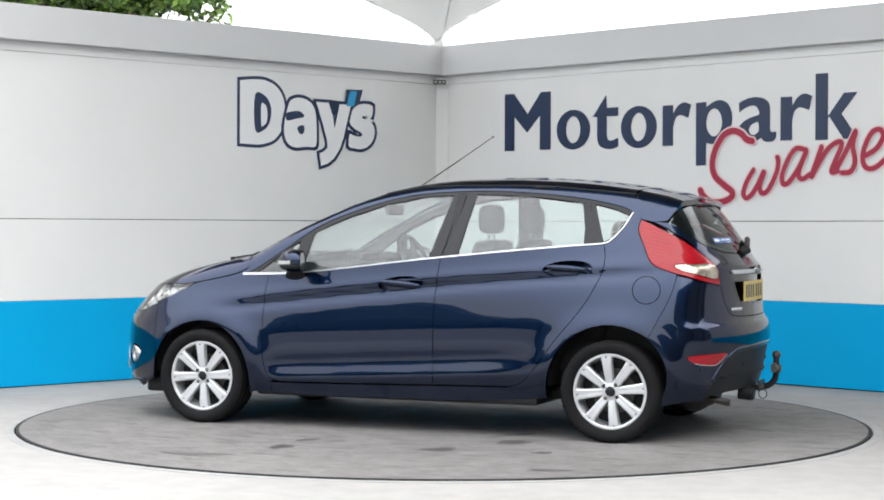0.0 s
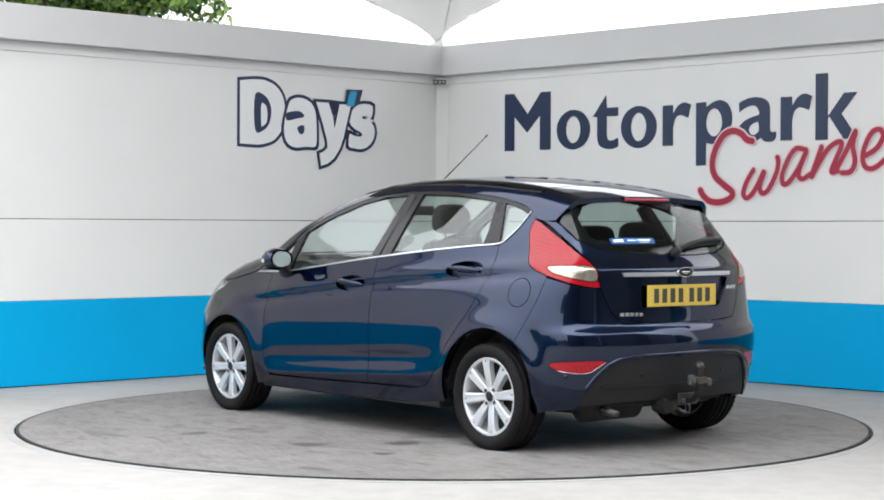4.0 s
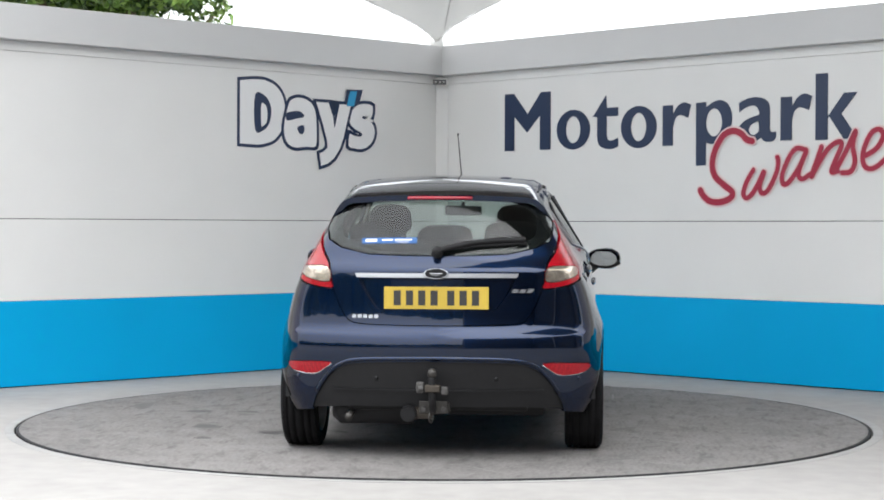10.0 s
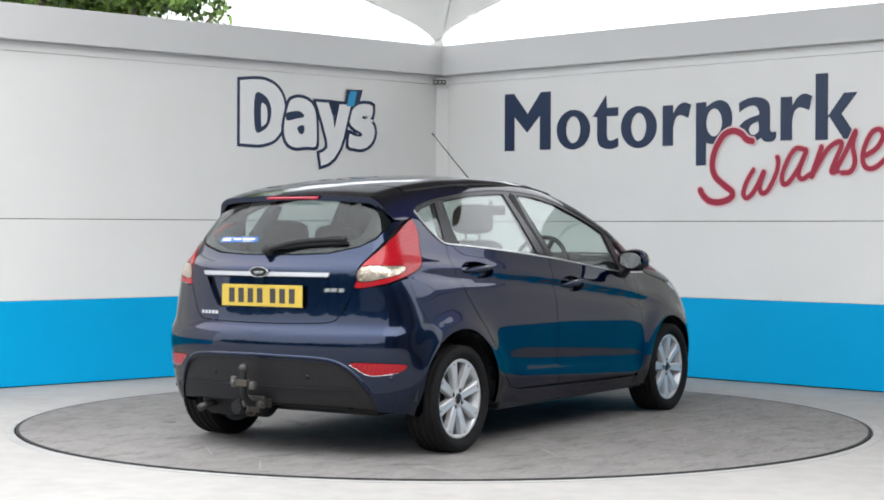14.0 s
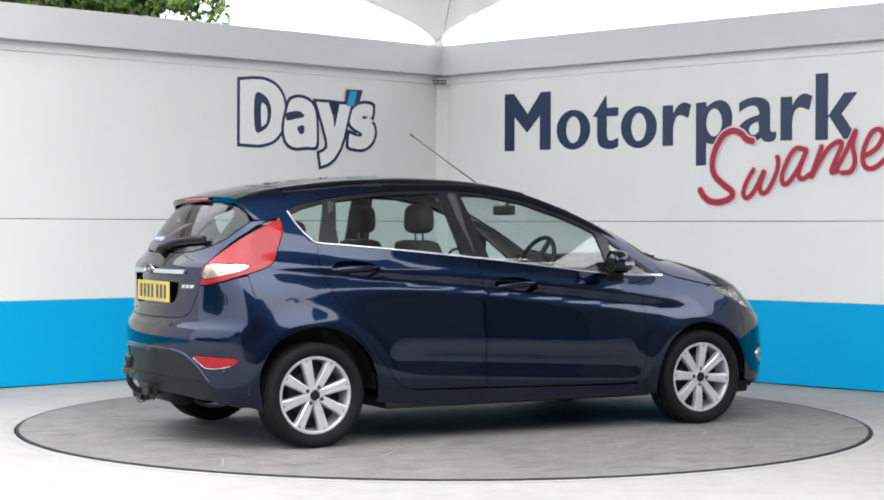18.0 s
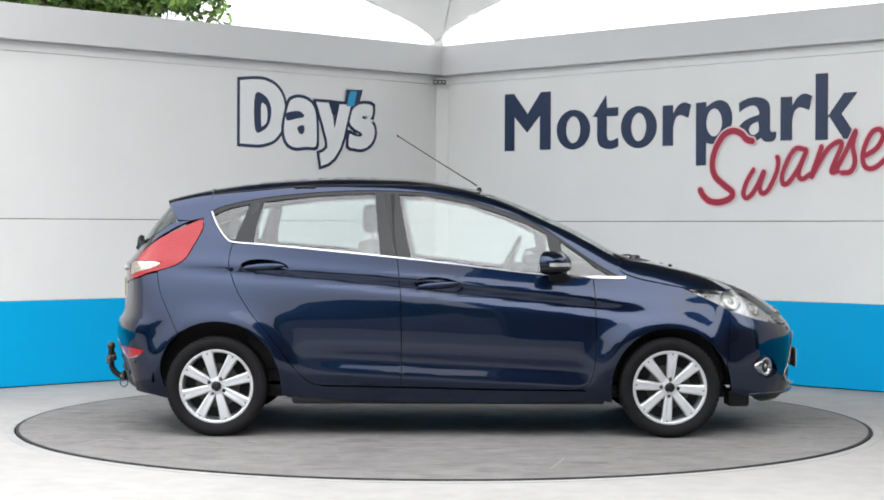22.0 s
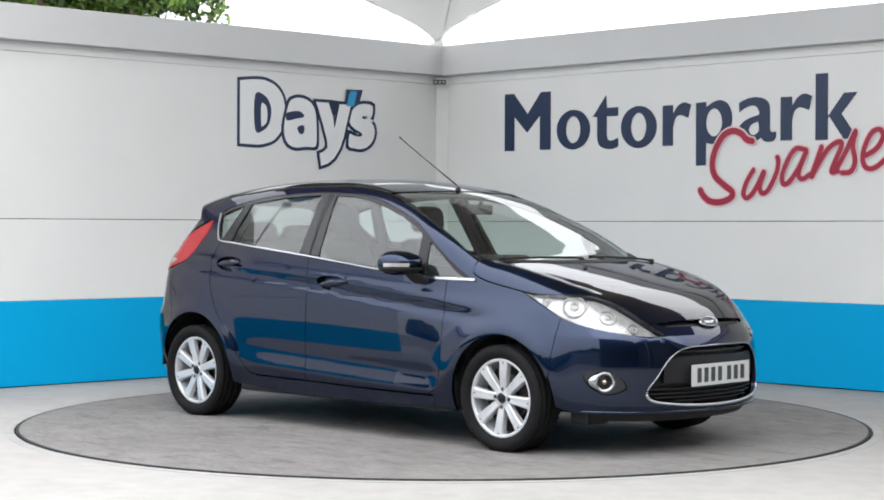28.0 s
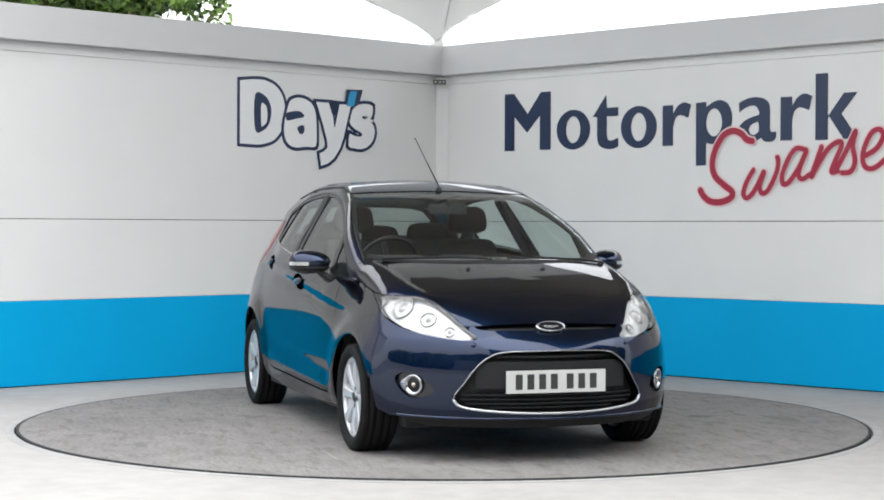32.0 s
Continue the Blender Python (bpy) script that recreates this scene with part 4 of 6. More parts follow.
# front bumper: two halves of one skin, open at the grille, the slot and the fog lamps
GRILLE = catmull([(2.06, 0.0, 0.555), (2.045, 0.18, 0.553), (2.026, 0.295, 0.543), (2.006, 0.380, 0.490), (1.975, 0.448, 0.395), (1.950, 0.492, 0.322), (1.967, 0.447, 0.283), (2.030, 0.25, 0.260), (2.06, 0.0, 0.253)], 4)
SLOT = catmull([(1.962, 0.0, 0.680), (1.935, 0.25, 0.680), (1.918, 0.365, 0.674), (1.950, 0.325, 0.654), (1.985, 0.0, 0.650)], 4)
FOG = catmull([(1.732, 0.723, 0.420), (1.757, 0.705, 0.358), (1.822, 0.649, 0.320), (1.890, 0.575, 0.350), (1.863, 0.610, 0.413), (1.803, 0.670, 0.446)], 5, closed=True)
bumper_half = [*HOOD_NOSE[::-1][1:], (1.930, 0.408, 0.648), *[(x, y, z - 0.003) for x, y, z in LAMP_LOW[3:-9]], *WING_BUMPER, (1.58, 0.77, 0.25), (1.66, 0.72, 0.222), (1.80, 0.60, 0.220), (1.92, 0.45, 0.219), (1.99, 0.25, 0.218)]
ring = [*bumper_half, *[(float(nose_x(z)), -0.0014, z) for z in np.linspace(0.218, 0.250, 4)], *GRILLE[::-1][1:-1], *[(float(nose_x(z)), -0.0014, z) for z in np.linspace(0.557, 0.648, 7)], *SLOT[::-1][1:-1], (1.965, 0.0, 0.6815)]
half = cut(ring, (0.86, 0.5, 0.06), [FOG], gap=0.0012, grid=0.024)
front_bumper = skin("front_bumper", joined(half, flip_y(half)), M_PAINT, car)
FRONT = (1, 0, 0)
chin = [(2.0, 0.0, 0.222), (1.99, 0.25, 0.222), (1.92, 0.45, 0.223), (1.80, 0.60, 0.224), (1.66, 0.71, 0.226), (1.68, 0.66, 0.185), (1.76, 0.60, 0.166), (1.88, 0.45, 0.160), (1.95, 0.25, 0.157), (1.97, 0.0, 0.157)]
skin("bumper_chin", cut(sym(chin), FRONT, gap=0, lift=-0.024, flange=0.03), M_BLACK, front_bumper)
lip = along([(1.66, 0.72, 0.232), (1.80, 0.60, 0.229), (1.92, 0.45, 0.227), (2.03, 0.22, 0.226), (2.05, 0.0, 0.225), (2.03, -0.22, 0.226), (1.92, -0.45, 0.227), (1.80, -0.60, 0.229), (1.66, -0.72, 0.232)], FRONT, 0.000, 5)
part("bumper_lip", tube(lip, 0.009, 8), M_PAINT, front_bumper, smooth=True)
skin("grille_backing", cut(sym(GRILLE), FRONT, gap=-0.012, lift=-0.055, flange=0), M_BLACK, front_bumper)
skin("slot_backing", cut(sym(SLOT), FRONT, gap=-0.006, lift=-0.03, flange=0), M_BLACK, front_bumper)


def gw(z):
    """Half the width of the grille opening at a height."""
    return float(np.interp(z, [0.262, 0.283, 0.322, 0.395, 0.49, 0.543], [0.22, 0.43, 0.478, 0.438, 0.37, 0.28]))


def bar(name, z0, z1, y1, lift, material, label=""):
    o = [(2.05, y, z0) for y in np.linspace(-y1, y1, 14)] + [(2.05, y, z1) for y in np.linspace(y1, -y1, 14)]
    return skin(name, cut(o, FRONT, gap=0, lift=lift, flange=0.03, grid=0.03), material, front_bumper, label)


bar("grille_panel", 0.372, 0.505, gw(0.44) - 0.01, -0.018, M_BLACK, "wide black plastic band behind the plate")
for z in (0.274, 0.296, 0.318, 0.340):
    bar("grille_bar", z - 0.0035, z + 0.0035, gw(z) - 0.008, -0.026, M_BLACK)
bar("grille_bar", 0.526, 0.536, gw(0.53) - 0.008, -0.022, M_BLACK)
bar("slot_bar", 0.660, 0.668, 0.31, -0.012, M_BLACK)
rim = along(np.concatenate([GRILLE, (GRILLE * (1, -1, 1))[::-1][1:-1], GRILLE[:1]])[::2], FRONT, 0.002, 3, closed=True)
part("grille_surround", tube([*rim, rim[0]], 0.0042, 8), M_GRILLERIM, front_bumper, "chrome grille surround", smooth=True)
lower_rim = along([(1.95, -0.490, 0.320), (1.967, -0.447, 0.282), (2.03, -0.25, 0.259), (2.06, 0.0, 0.252), (2.03, 0.25, 0.259), (1.967, 0.447, 0.282), (1.95, 0.490, 0.320)], FRONT, 0.004, 6)
part("grille_blade", tube(lower_rim, 0.0068, 8, [0.003] + [0.0068] * (len(lower_rim) - 2) + [0.003]), M_STRIP, front_bumper, "bright chrome blade along the foot of the grille", smooth=True)


def emblem(parent, m, a, b):
    """An oval badge: bright rim round a dark blue field."""
    def ell(k, z):
        return [(a * k * math.cos(2 * math.pi * i / 36), b * k * math.sin(2 * math.pi * i / 36), z) for i in range(36)]
    bm = bmesh.new()
    rings = [[bm.verts.new(p) for p in ell(k, z)] for k, z in ((1.0, -0.004), (1.0, 0.006), (0.94, 0.010), (0.86, 0.008), (0.85, 0.003))]
    for r0, r1 in zip(rings, rings[1:]):
        for i in range(36):
            bm.faces.new((r0[i], r0[(i + 1) % 36], r1[(i + 1) % 36], r1[i]))
    bmesh.ops.transform(bm, matrix=m, verts=bm.verts[:])
    bmesh.ops.recalc_face_normals(bm, faces=bm.faces[:])
    e = part("emblem", bm, M_CHROME, parent, "oval badge with a bright rim", smooth=True)
    bm = bmesh.new()
    bm.faces.new([bm.verts.new(p) for p in ell(0.86, 0.004)])
    bmesh.ops.transform(bm, matrix=m, verts=bm.verts[:])
    part("emblem_field", bm, M_GLOSSBLACK, e)
    bm = box(bmesh.new(), -0.50 * a, 0.50 * a, -0.06 * b, 0.14 * b, 0.004, 0.0065, 0.001)
    box(bm, -0.40 * a, 0.25 * a, -0.30 * b, -0.20 * b, 0.004, 0.006)
    bmesh.ops.transform(bm, matrix=m, verts=bm.verts[:])
    part("emblem_bar", bm, M_BADGE, e)


emblem(front_bumper, facing((1.98, 0, 0.663), FRONT, 0.006), 0.078, 0.034)


def number_plate(m, material, label, parent, w=0.52, h=0.111):
    p = part("number_plate", boxed(-w / 2, w / 2, -h / 2, h / 2, -0.004, 0.0, 0.002, m), material, parent, label)
    xs = [-0.194, -0.133, -0.072, -0.011, 0.072, 0.133, 0.194]
    for i, x in enumerate(xs):
        part("plate_bar", boxed(x - 0.018, x + 0.018, -0.037, 0.037, 0.0, 0.0012, 0.0, m), M_INK, p)


front_plate = Matrix(((0, 0, 1, 2.062), (1, 0, 0, 0), (0, 1, 0, 0.406), (0, 0, 0, 1)))
number_plate(front_plate, M_WHITEPLATE, "white plate with dark bars", front_bumper)
for s in LR:
    m = facing((1.812, 0.655 * s, 0.383), (0.75, 0.66 * s, 0), -0.012)
    skin("fog_bezel", cut([(x, y * s, z) for x, y, z in FOG], (0.75, 0.66 * s, 0), gap=-0.001, lift=-0.018, flange=0, grid=0.02), M_SMOKE, front_bumper)
    bm = lathe([(0.046, -0.006), (0.053, 0.006), (0.050, 0.013), (0.040, 0.011), (0.032, -0.004)], 32)
    bmesh.ops.transform(bm, matrix=m, verts=bm.verts[:])
    fog = part("fog_lamp", bm, M_CHROME, front_bumper, "round fog lamp with a chrome ring", smooth=True)
    bm = bmesh.new()
    arc = np.linspace(radians(120), radians(240), 13) if s < 0 else np.linspace(radians(-60), radians(60), 13)
    lid = [[bm.verts.new((r * math.cos(a) * kx, r * math.sin(a), z)) for r, kx, z in ((0.047, 1, 0.012), (0.056, 1.0 + 0.45 * math.sin(math.pi * i / 12), 0.004), (0.058, 1.0 + 0.50 * math.sin(math.pi * i / 12), -0.008))] for i, a in enumerate(arc)]
    for p, q in zip(lid, lid[1:]):
        for i in range(2):
            bm.faces.new((p[i], p[i + 1], q[i + 1], q[i]))
    bmesh.ops.transform(bm, matrix=m, verts=bm.verts[:])
    part("fog_eyelid", bm, M_CHROME, fog, "chrome eyelid beside the fog lamp", smooth=True)
    bm = lathe([(0.001, 0.006), (0.020, 0.004), (0.036, -0.001)], 24)
    bmesh.ops.transform(bm, matrix=m, verts=bm.verts[:])
    part("fog_lens", bm, M_GLOSSBLACK, fog, "dark projector lens", smooth=True)
    bm = lathe([(0.001, 0.012), (0.010, 0.009), (0.014, 0.003)], 18)
    bmesh.ops.transform(bm, matrix=m, verts=bm.verts[:])
    part("fog_bulb", bm, M_CLEARLENS, fog, smooth=True)
    bm = lathe([(0.001, 0.003), (0.013, 0.002), (0.014, -0.003)], 16)
    bmesh.ops.transform(bm, matrix=facing((1.90, 0.40 * s, 0.585), FRONT), verts=bm.verts[:])
    part("washer_cover", bm, M_PAINT, front_bumper, smooth=True)
    part("air_deflector", boxed(1.60, 1.72, 0.58 * s - 0.09, 0.58 * s + 0.09, 0.158, 0.250, 0.02), M_BLACK, front_bumper)

# lamps
LAMP_D = (0.6, 0.55, 0.6)
for s in LR:
    f = (lambda p: p) if s > 0 else flip_y
    lamp = skin("headlight", f(cut(HEADLIGHT, LAMP_D, gap=0.003, flange=0.06, lift=0.0)), M_LENS, car, "swept clear-lens headlamp")
    skin("lamp_housing", f(cut(HEADLIGHT, LAMP_D, gap=0.006, lift=-0.035, flange=0.0, grid=0.02)), M_SILVER, lamp)
    for px, py, pz, r in ((1.615, 0.66, 0.757, 0.062), (1.765, 0.565, 0.705, 0.042), (1.872, 0.487, 0.652, 0.027), (1.47, 0.725, 0.79, 0.022)):
        m = facing((px, py * s, pz), (0.6, 0.55 * s, 0.6), -0.031)
        bm = lathe([(r * 1.05, -0.020), (r * 1.02, 0.004), (r * 0.97, 0.006), (r * 0.90, 0.000), (r * 0.72, -0.010), (r * 0.46, -0.016), (r * 0.42, -0.004), (r * 0.30, 0.003), (0.001, 0.006)], 28)
        bmesh.ops.transform(bm, matrix=m, verts=bm.verts[:])
        part("lamp_bowl", bm, M_BOWL, lamp, smooth=True)
    tl = skin("tail_light", f(cut(TAIL, (-0.5, 0.75, 0.2), [TAIL_CLEAR], gap=0.003, lift=0.002, grid=0.02)), M_REDLENS, car, "tall red tail lamp with a clear lower lens")
    skin("reversing_lens", f(cut(TAIL_CLEAR, (-0.5, 0.75, 0.2), gap=0.001, lift=0.001, flange=0.004, grid=0.015)), M_CLEARLENS, tl)

# tailgate with its sunken plate panel, glass and spoiler
REAR = (-1, 0, 0)
REAR_GLASS = [(-1.56, 0.0, 1.330), (-1.55, 0.18, 1.325), (-1.53, 0.386, 1.305), (-1.505, 0.50, 1.265), (-1.500, 0.572, 1.185), (-1.545, 0.573, 1.135), (-1.602, 0.560, 1.090), (-1.682, 0.494, 1.054), (-1.751, 0.349, 1.022), (-1.783, 0.179, 1.015), (-1.794, 0.0, 1.013)]
GATE_SIDE = laid((-1, 0.25, 0.2), (-1.405, 0.587, 1.192), (-1.525, 0.599, 1.126), (-1.645, 0.583, 1.046), (-1.744, 0.544, 0.968), (-1.766, 0.530, 0.88), (-1.779, 0.514, 0.825), (-1.793, 0.485, 0.755), (-1.806, 0.455, 0.708), (-1.827, 0.395, 0.677), (-1.867, 0.176, 0.669), (-1.876, 0.0, 0.668))
glass = skin("rear_window", cut(sym(REAR_GLASS), (-1, 0, 0.3), lift=-0.001, gap=0.003), M_DARKGLASS, car, "dark rear screen")
inner = [(x, y * 0.86, z * 0.86 + 1.168 * 0.14) for x, y, z in sym(REAR_GLASS)]
skin("glass_border", cut(sym(REAR_GLASS), (-1, 0, 0.3), [inner], lift=-0.006, gap=0.004, flange=0), M_GLOSSBLACK, glass)
gate_half = [(-1.794, 0.0, 1.013), *REAR_GLASS[::-1][1:7], (-1.45, 0.579, 1.195), *GATE_SIDE]
RECESS = sym([(-1.84, 0.0, 0.897), (-1.83, 0.385, 0.895), (-1.835, 0.345, 0.82), (-1.84, 0.300, 0.757), (-1.842, 0.27, 0.745), (-1.86, 0.0, 0.743)])
gate = skin("tailgate", cut(sym(gate_half), (-1, 0, 0.1), [RECESS], gap=0.0035), M_PAINT, car)
skin("plate_recess", cut(RECESS, REAR, gap=-0.002, lift=-0.022, flange=0), M_PAINT, gate)
rear_plate = Matrix(((0, 0, -1, -1.852), (-1, 0, 0, 0), (0, 1, 0, 0.806), (0, 0, 0, 1)))
number_plate(rear_plate, M_YELLOW, "yellow plate with dark bars", gate)
bar_o = [(-1.80, y, 0.906) for y in np.linspace(-0.395, 0.395, 18)] + [(-1.80, y, 0.927) for y in np.linspace(0.405, -0.405, 18)]
skin("chrome_strip", cut(bar_o, REAR, gap=0, lift=0.012, flange=0.016), M_STRIP, gate, "chrome strip above the plate")
emblem(gate, facing((-1.85, 0, 0.925), REAR, 0.012), 0.062, 0.027)


def badge(y0, y1, z0, z1, n, slant=0.0):
    w = (y1 - y0) / n
    for k in range(n):
        a, b = y0 + w * k + 0.004, y0 + w * (k + 1) - 0.004
        o = [(-1.82, a, z0), (-1.82, b, z0), (-1.82, b + slant, z1), (-1.82, a + slant, z1)]
        skin("badge_bar", cut(o, REAR, gap=0, lift=0.003, flange=0.003, grid=0.02), M_BADGE, gate)


badge(0.285, 0.425, 0.705, 0.722, 5)
badge(-0.475, -0.365, 0.832, 0.850, 3, -0.012)
wiper = part("rear_wiper", tube(along([(-1.78, 0.0, 1.022), (-1.77, -0.06, 1.040), (-1.74, -0.18, 1.062), (-1.70, -0.32, 1.072), (-1.66, -0.43, 1.068)], (-1, 0, 0.3), 0.024), 0.015, 8), M_BLACK, car, smooth=True)
bm = lathe([(0.001, 0.042), (0.022, 0.038), (0.028, 0.0)], 18)
bmesh.ops.transform(bm, matrix=facing((-1.78, 0.0, 1.022), (-1, 0, 0.3), 0.0), verts=bm.verts[:])
part("wiper_pivot", bm, M_BLACK, wiper, smooth=True)
part("wiper_blade", tube(along([(-1.76, -0.10, 1.040), (-1.73, -0.22, 1.052), (-1.66, -0.44, 1.058)], (-1, 0, 0.3), 0.010), 0.010, 6), M_BLACK, wiper, smooth=True)
st = [(-1.7, 0.385, 1.102), (-1.7, 0.385, 1.067), (-1.7, 0.24, 1.062), (-1.7, 0.105, 1.059), (-1.7, 0.105, 1.094), (-1.7, 0.24, 1.097)]
sticker = skin("window_sticker", cut(st, (-1, 0, 0.3), gap=0, lift=0.0006, flange=0, grid=0.04), M_STICKER, glass, "blue sticker with pale bars")
for y0, y1, z0, z1 in ((0.368, 0.308, 1.077, 1.093), (0.282, 0.228, 1.0795, 1.0875), (0.216, 0.130, 1.078, 1.086), (0.21, 0.145, 1.0675, 1.0705)):
    skin("sticker_bar", cut([(-1.7, y0, z0), (-1.7, y1, z0 - 0.002), (-1.7, y1, z1 - 0.002), (-1.7, y0, z1)], (-1, 0, 0.3), gap=0, lift=0.0014, flange=0, grid=0.03), M_WHITE_V, sticker)

spoil_half = [(-1.325, 0.0, 1.385), (-1.32, 0.30, 1.37), (-1.305, 0.494, 1.340), (-1.325, 0.535, 1.310), (-1.345, 0.568, 1.255), (-1.356, 0.580, 1.208), (-1.42, 0.582, 1.190), (-1.50, 0.573, 1.205), (-1.545, 0.52, 1.262), (-1.570, 0.40, 1.300), (-1.588, 0.20, 1.318), (-1.594, 0.0, 1.323)]
spoiler = skin("tail_spoiler", cut(sym(spoil_half), (-0.35, 0, 1), flange=0.030, gap=0.0015, body=open_form, back=0.028), M_PAINT, car)
part("brake_light", tube([(-1.597 + 0.10 * y * y, y, 1.306) for y in np.linspace(-0.165, 0.165, 9)], 0.009, 8), M_REDGLOW, spoiler, "thin high red brake light", smooth=True)

# rear bumper
BLACK_TOP = laid((-1, 0.2, 0), (-1.908, 0.0, 0.493), (-1.89, 0.2, 0.490), (-1.871, 0.36, 0.485), (-1.848, 0.45, 0.472), (-1.812, 0.515, 0.436), (-1.775, 0.573, 0.372), (-1.745, 0.615, 0.300), (-1.735, 0.635, 0.245))
REFLECTOR = catmull([(-1.818, 0.530, 0.484), (-1.759, 0.662, 0.484), (-1.661, 0.766, 0.474), (-1.691, 0.737, 0.435), (-1.768, 0.620, 0.420), (-1.802, 0.559, 0.452)], 3, closed=True)
rb_half = [*GATE_SIDE[::-1][:-20], (-1.770, 0.528, 0.846), (-1.700, 0.662, 0.866), (-1.594, 0.722, 0.900), *BUMP_SEAM, *arch(ARCH_R, 129, 192), (-1.64, 0.76, 0.225), (-1.735, 0.635, 0.238), *BLACK_TOP[::-1][:-1], *[(float(tail_x(z)), -0.00125, z) for z in np.linspace(0.4935, 0.664, 12)]]
half = cut(rb_half, (-0.80, 0.6, 0.05), [REFLECTOR], gap=0.001, grid=0.026)
rear_bumper = skin("rear_bumper", joined(half, flip_y(half)), M_PAINT, car)
bl_half = [*BLACK_TOP, (-1.75, 0.55, 0.250), (-1.80, 0.42, 0.260), (-1.83, 0.25, 0.262), (-1.845, 0.0, 0.262)]
skin("rear_valance", cut(sym(bl_half), REAR, gap=0.001, lift=-0.008, flange=0.04), M_BLACK, rear_bumper, "textured black lower bumper section")
skin("valance_ridge", cut([(-1.88, y, 0.342) for y in np.linspace(-0.53, 0.53, 16)] + [(-1.88, y, 0.352) for y in np.linspace(0.53, -0.53, 16)], REAR, gap=0, lift=0.002, flange=0.012), M_BLACK, rear_bumper)
lip_half = BLACK_TOP[:-6] * (1, 1, 1) + np.array((0, 0, 0.016))
ridge = np.concatenate([(lip_half * (1, -1, 1))[::-1], lip_half[1:]])
part("bumper_ridge", tube(along(ridge, REAR, -0.006, 1), 0.0125, 10), M_PAINT, rear_bumper, "raised painted edge over the black section", smooth=True)
for s in LR:
    f = (lambda p: p) if s > 0 else flip_y
    refl = skin("rear_reflector", f(cut(REFLECTOR, (-0.8, 0.6, 0), gap=0.002, lift=0.001, flange=0.012, grid=0.02)), M_REDLENS, rear_bumper, "red lens set in the bumper")
    edge = along([(x, y * s, z) for x, y, z in REFLECTOR[9:]], (-0.8, 0.6 * s, 0), 0.002, 1)
    part("reflector_edge", tube(edge, 0.0022, 6), M_CHROME, refl, smooth=True)
    for y, z in ((0.30, 0.405), (0.70, 0.405)):
        bm = lathe([(0.001, 0.003), (0.010, 0.003), (0.012, -0.002)], 16)
        bmesh.ops.transform(bm, matrix=facing((-1.85 if y < 0.5 else -1.70, y * s, z), (-0.9, 0.43 * s, 0) if y > 0.5 else REAR, -0.006 if y < 0.5 else 0.0), verts=bm.verts[:])
        part("parking_sensor", bm, M_PAINT if y > 0.5 else M_BLACK, rear_bumper, smooth=True)

# window area: black frames round the panes
GLASS_R = [(-1.012, 0.559, 1.298), (-0.85, 0.56, 1.318), (-0.715, 0.564, 1.332), (-0.384, 0.558, 1.347), (-0.345, 0.766, 1.004), (-0.70, 0.744, 1.037), (-1.055, 0.694, 1.062), (-1.050, 0.647, 1.147)]
GLASS_Q = [(-1.287, 0.572, 1.226), (-1.20, 0.56, 1.261), (-1.086, 0.556, 1.289), (-1.165, 0.670, 1.083), (-1.201, 0.656, 1.099), (-1.254, 0.61, 1.168)]
GLASS_F = [(-0.246, 0.567, 1.341), (-0.077, 0.576, 1.333), (0.145, 0.601, 1.292), (0.366, 0.643, 1.219), (0.491, 0.673, 1.166), (0.575, 0.691, 1.125), (0.618, 0.789, 0.892), (0.207, 0.784, 0.940), (-0.173, 0.773, 0.985)]
GLASS_T = [(0.655, 0.713, 1.080), (0.771, 0.734, 1.000), (0.864, 0.746, 0.928), (0.942, 0.747, 0.884), (0.683, 0.784, 0.889)]
frame_line = [*dlo[1:-1], *[tuple(p) for p in belt[::-1]]]
frames = both("window_surround", frame_line, SIDE, M_GLOSSBLACK, car, holes=(GLASS_R, GLASS_Q, GLASS_F, GLASS_T), lift=-0.003, gap=0.001, flange=0.02)
for g in (GLASS_R, GLASS_Q, GLASS_F, GLASS_T):
    p = cut(g, SIDE, lift=-0.009, gap=-0.002, flange=0)
    skin("side_window", p, M_SIDEGLASS, frames[0])
    skin("side_window", flip_y(p), M_SIDEGLASS, frames[1])
# the shut line between the two doors runs up through the centre pillar
for s in LR:
    line = along([(-0.250, 0.77 * s, 0.992), (-0.275, 0.68 * s, 1.15), (-0.300, 0.56 * s, 1.355)], (0, s, 0), 0.0005, 4)
    part("pillar_gap", tube(line, 0.0025, 5), M_DARK, frames[0 if s > 0 else 1])
both("belt_moulding", ribbon(belt, 1, 0.0058, -0.001), SIDE, M_STRIP, car, label="chrome strip under the side windows", gap=0, lift=0.006, flange=0.009, grid=0.02)

both("moulding_tip", ribbon(belt[belt[:, 0] > 0.66], 1, 0.0125, -0.003), SIDE, M_CHROME, car, label="wider rounded end of the chrome strip", gap=0, lift=0.009, flange=0.010, grid=0.02)

# ---- wheels ----
TURNED = {(True, 1): -13.0, (True, -1): 23.0, (False, 1): 2.0, (False, -1): 11.0}


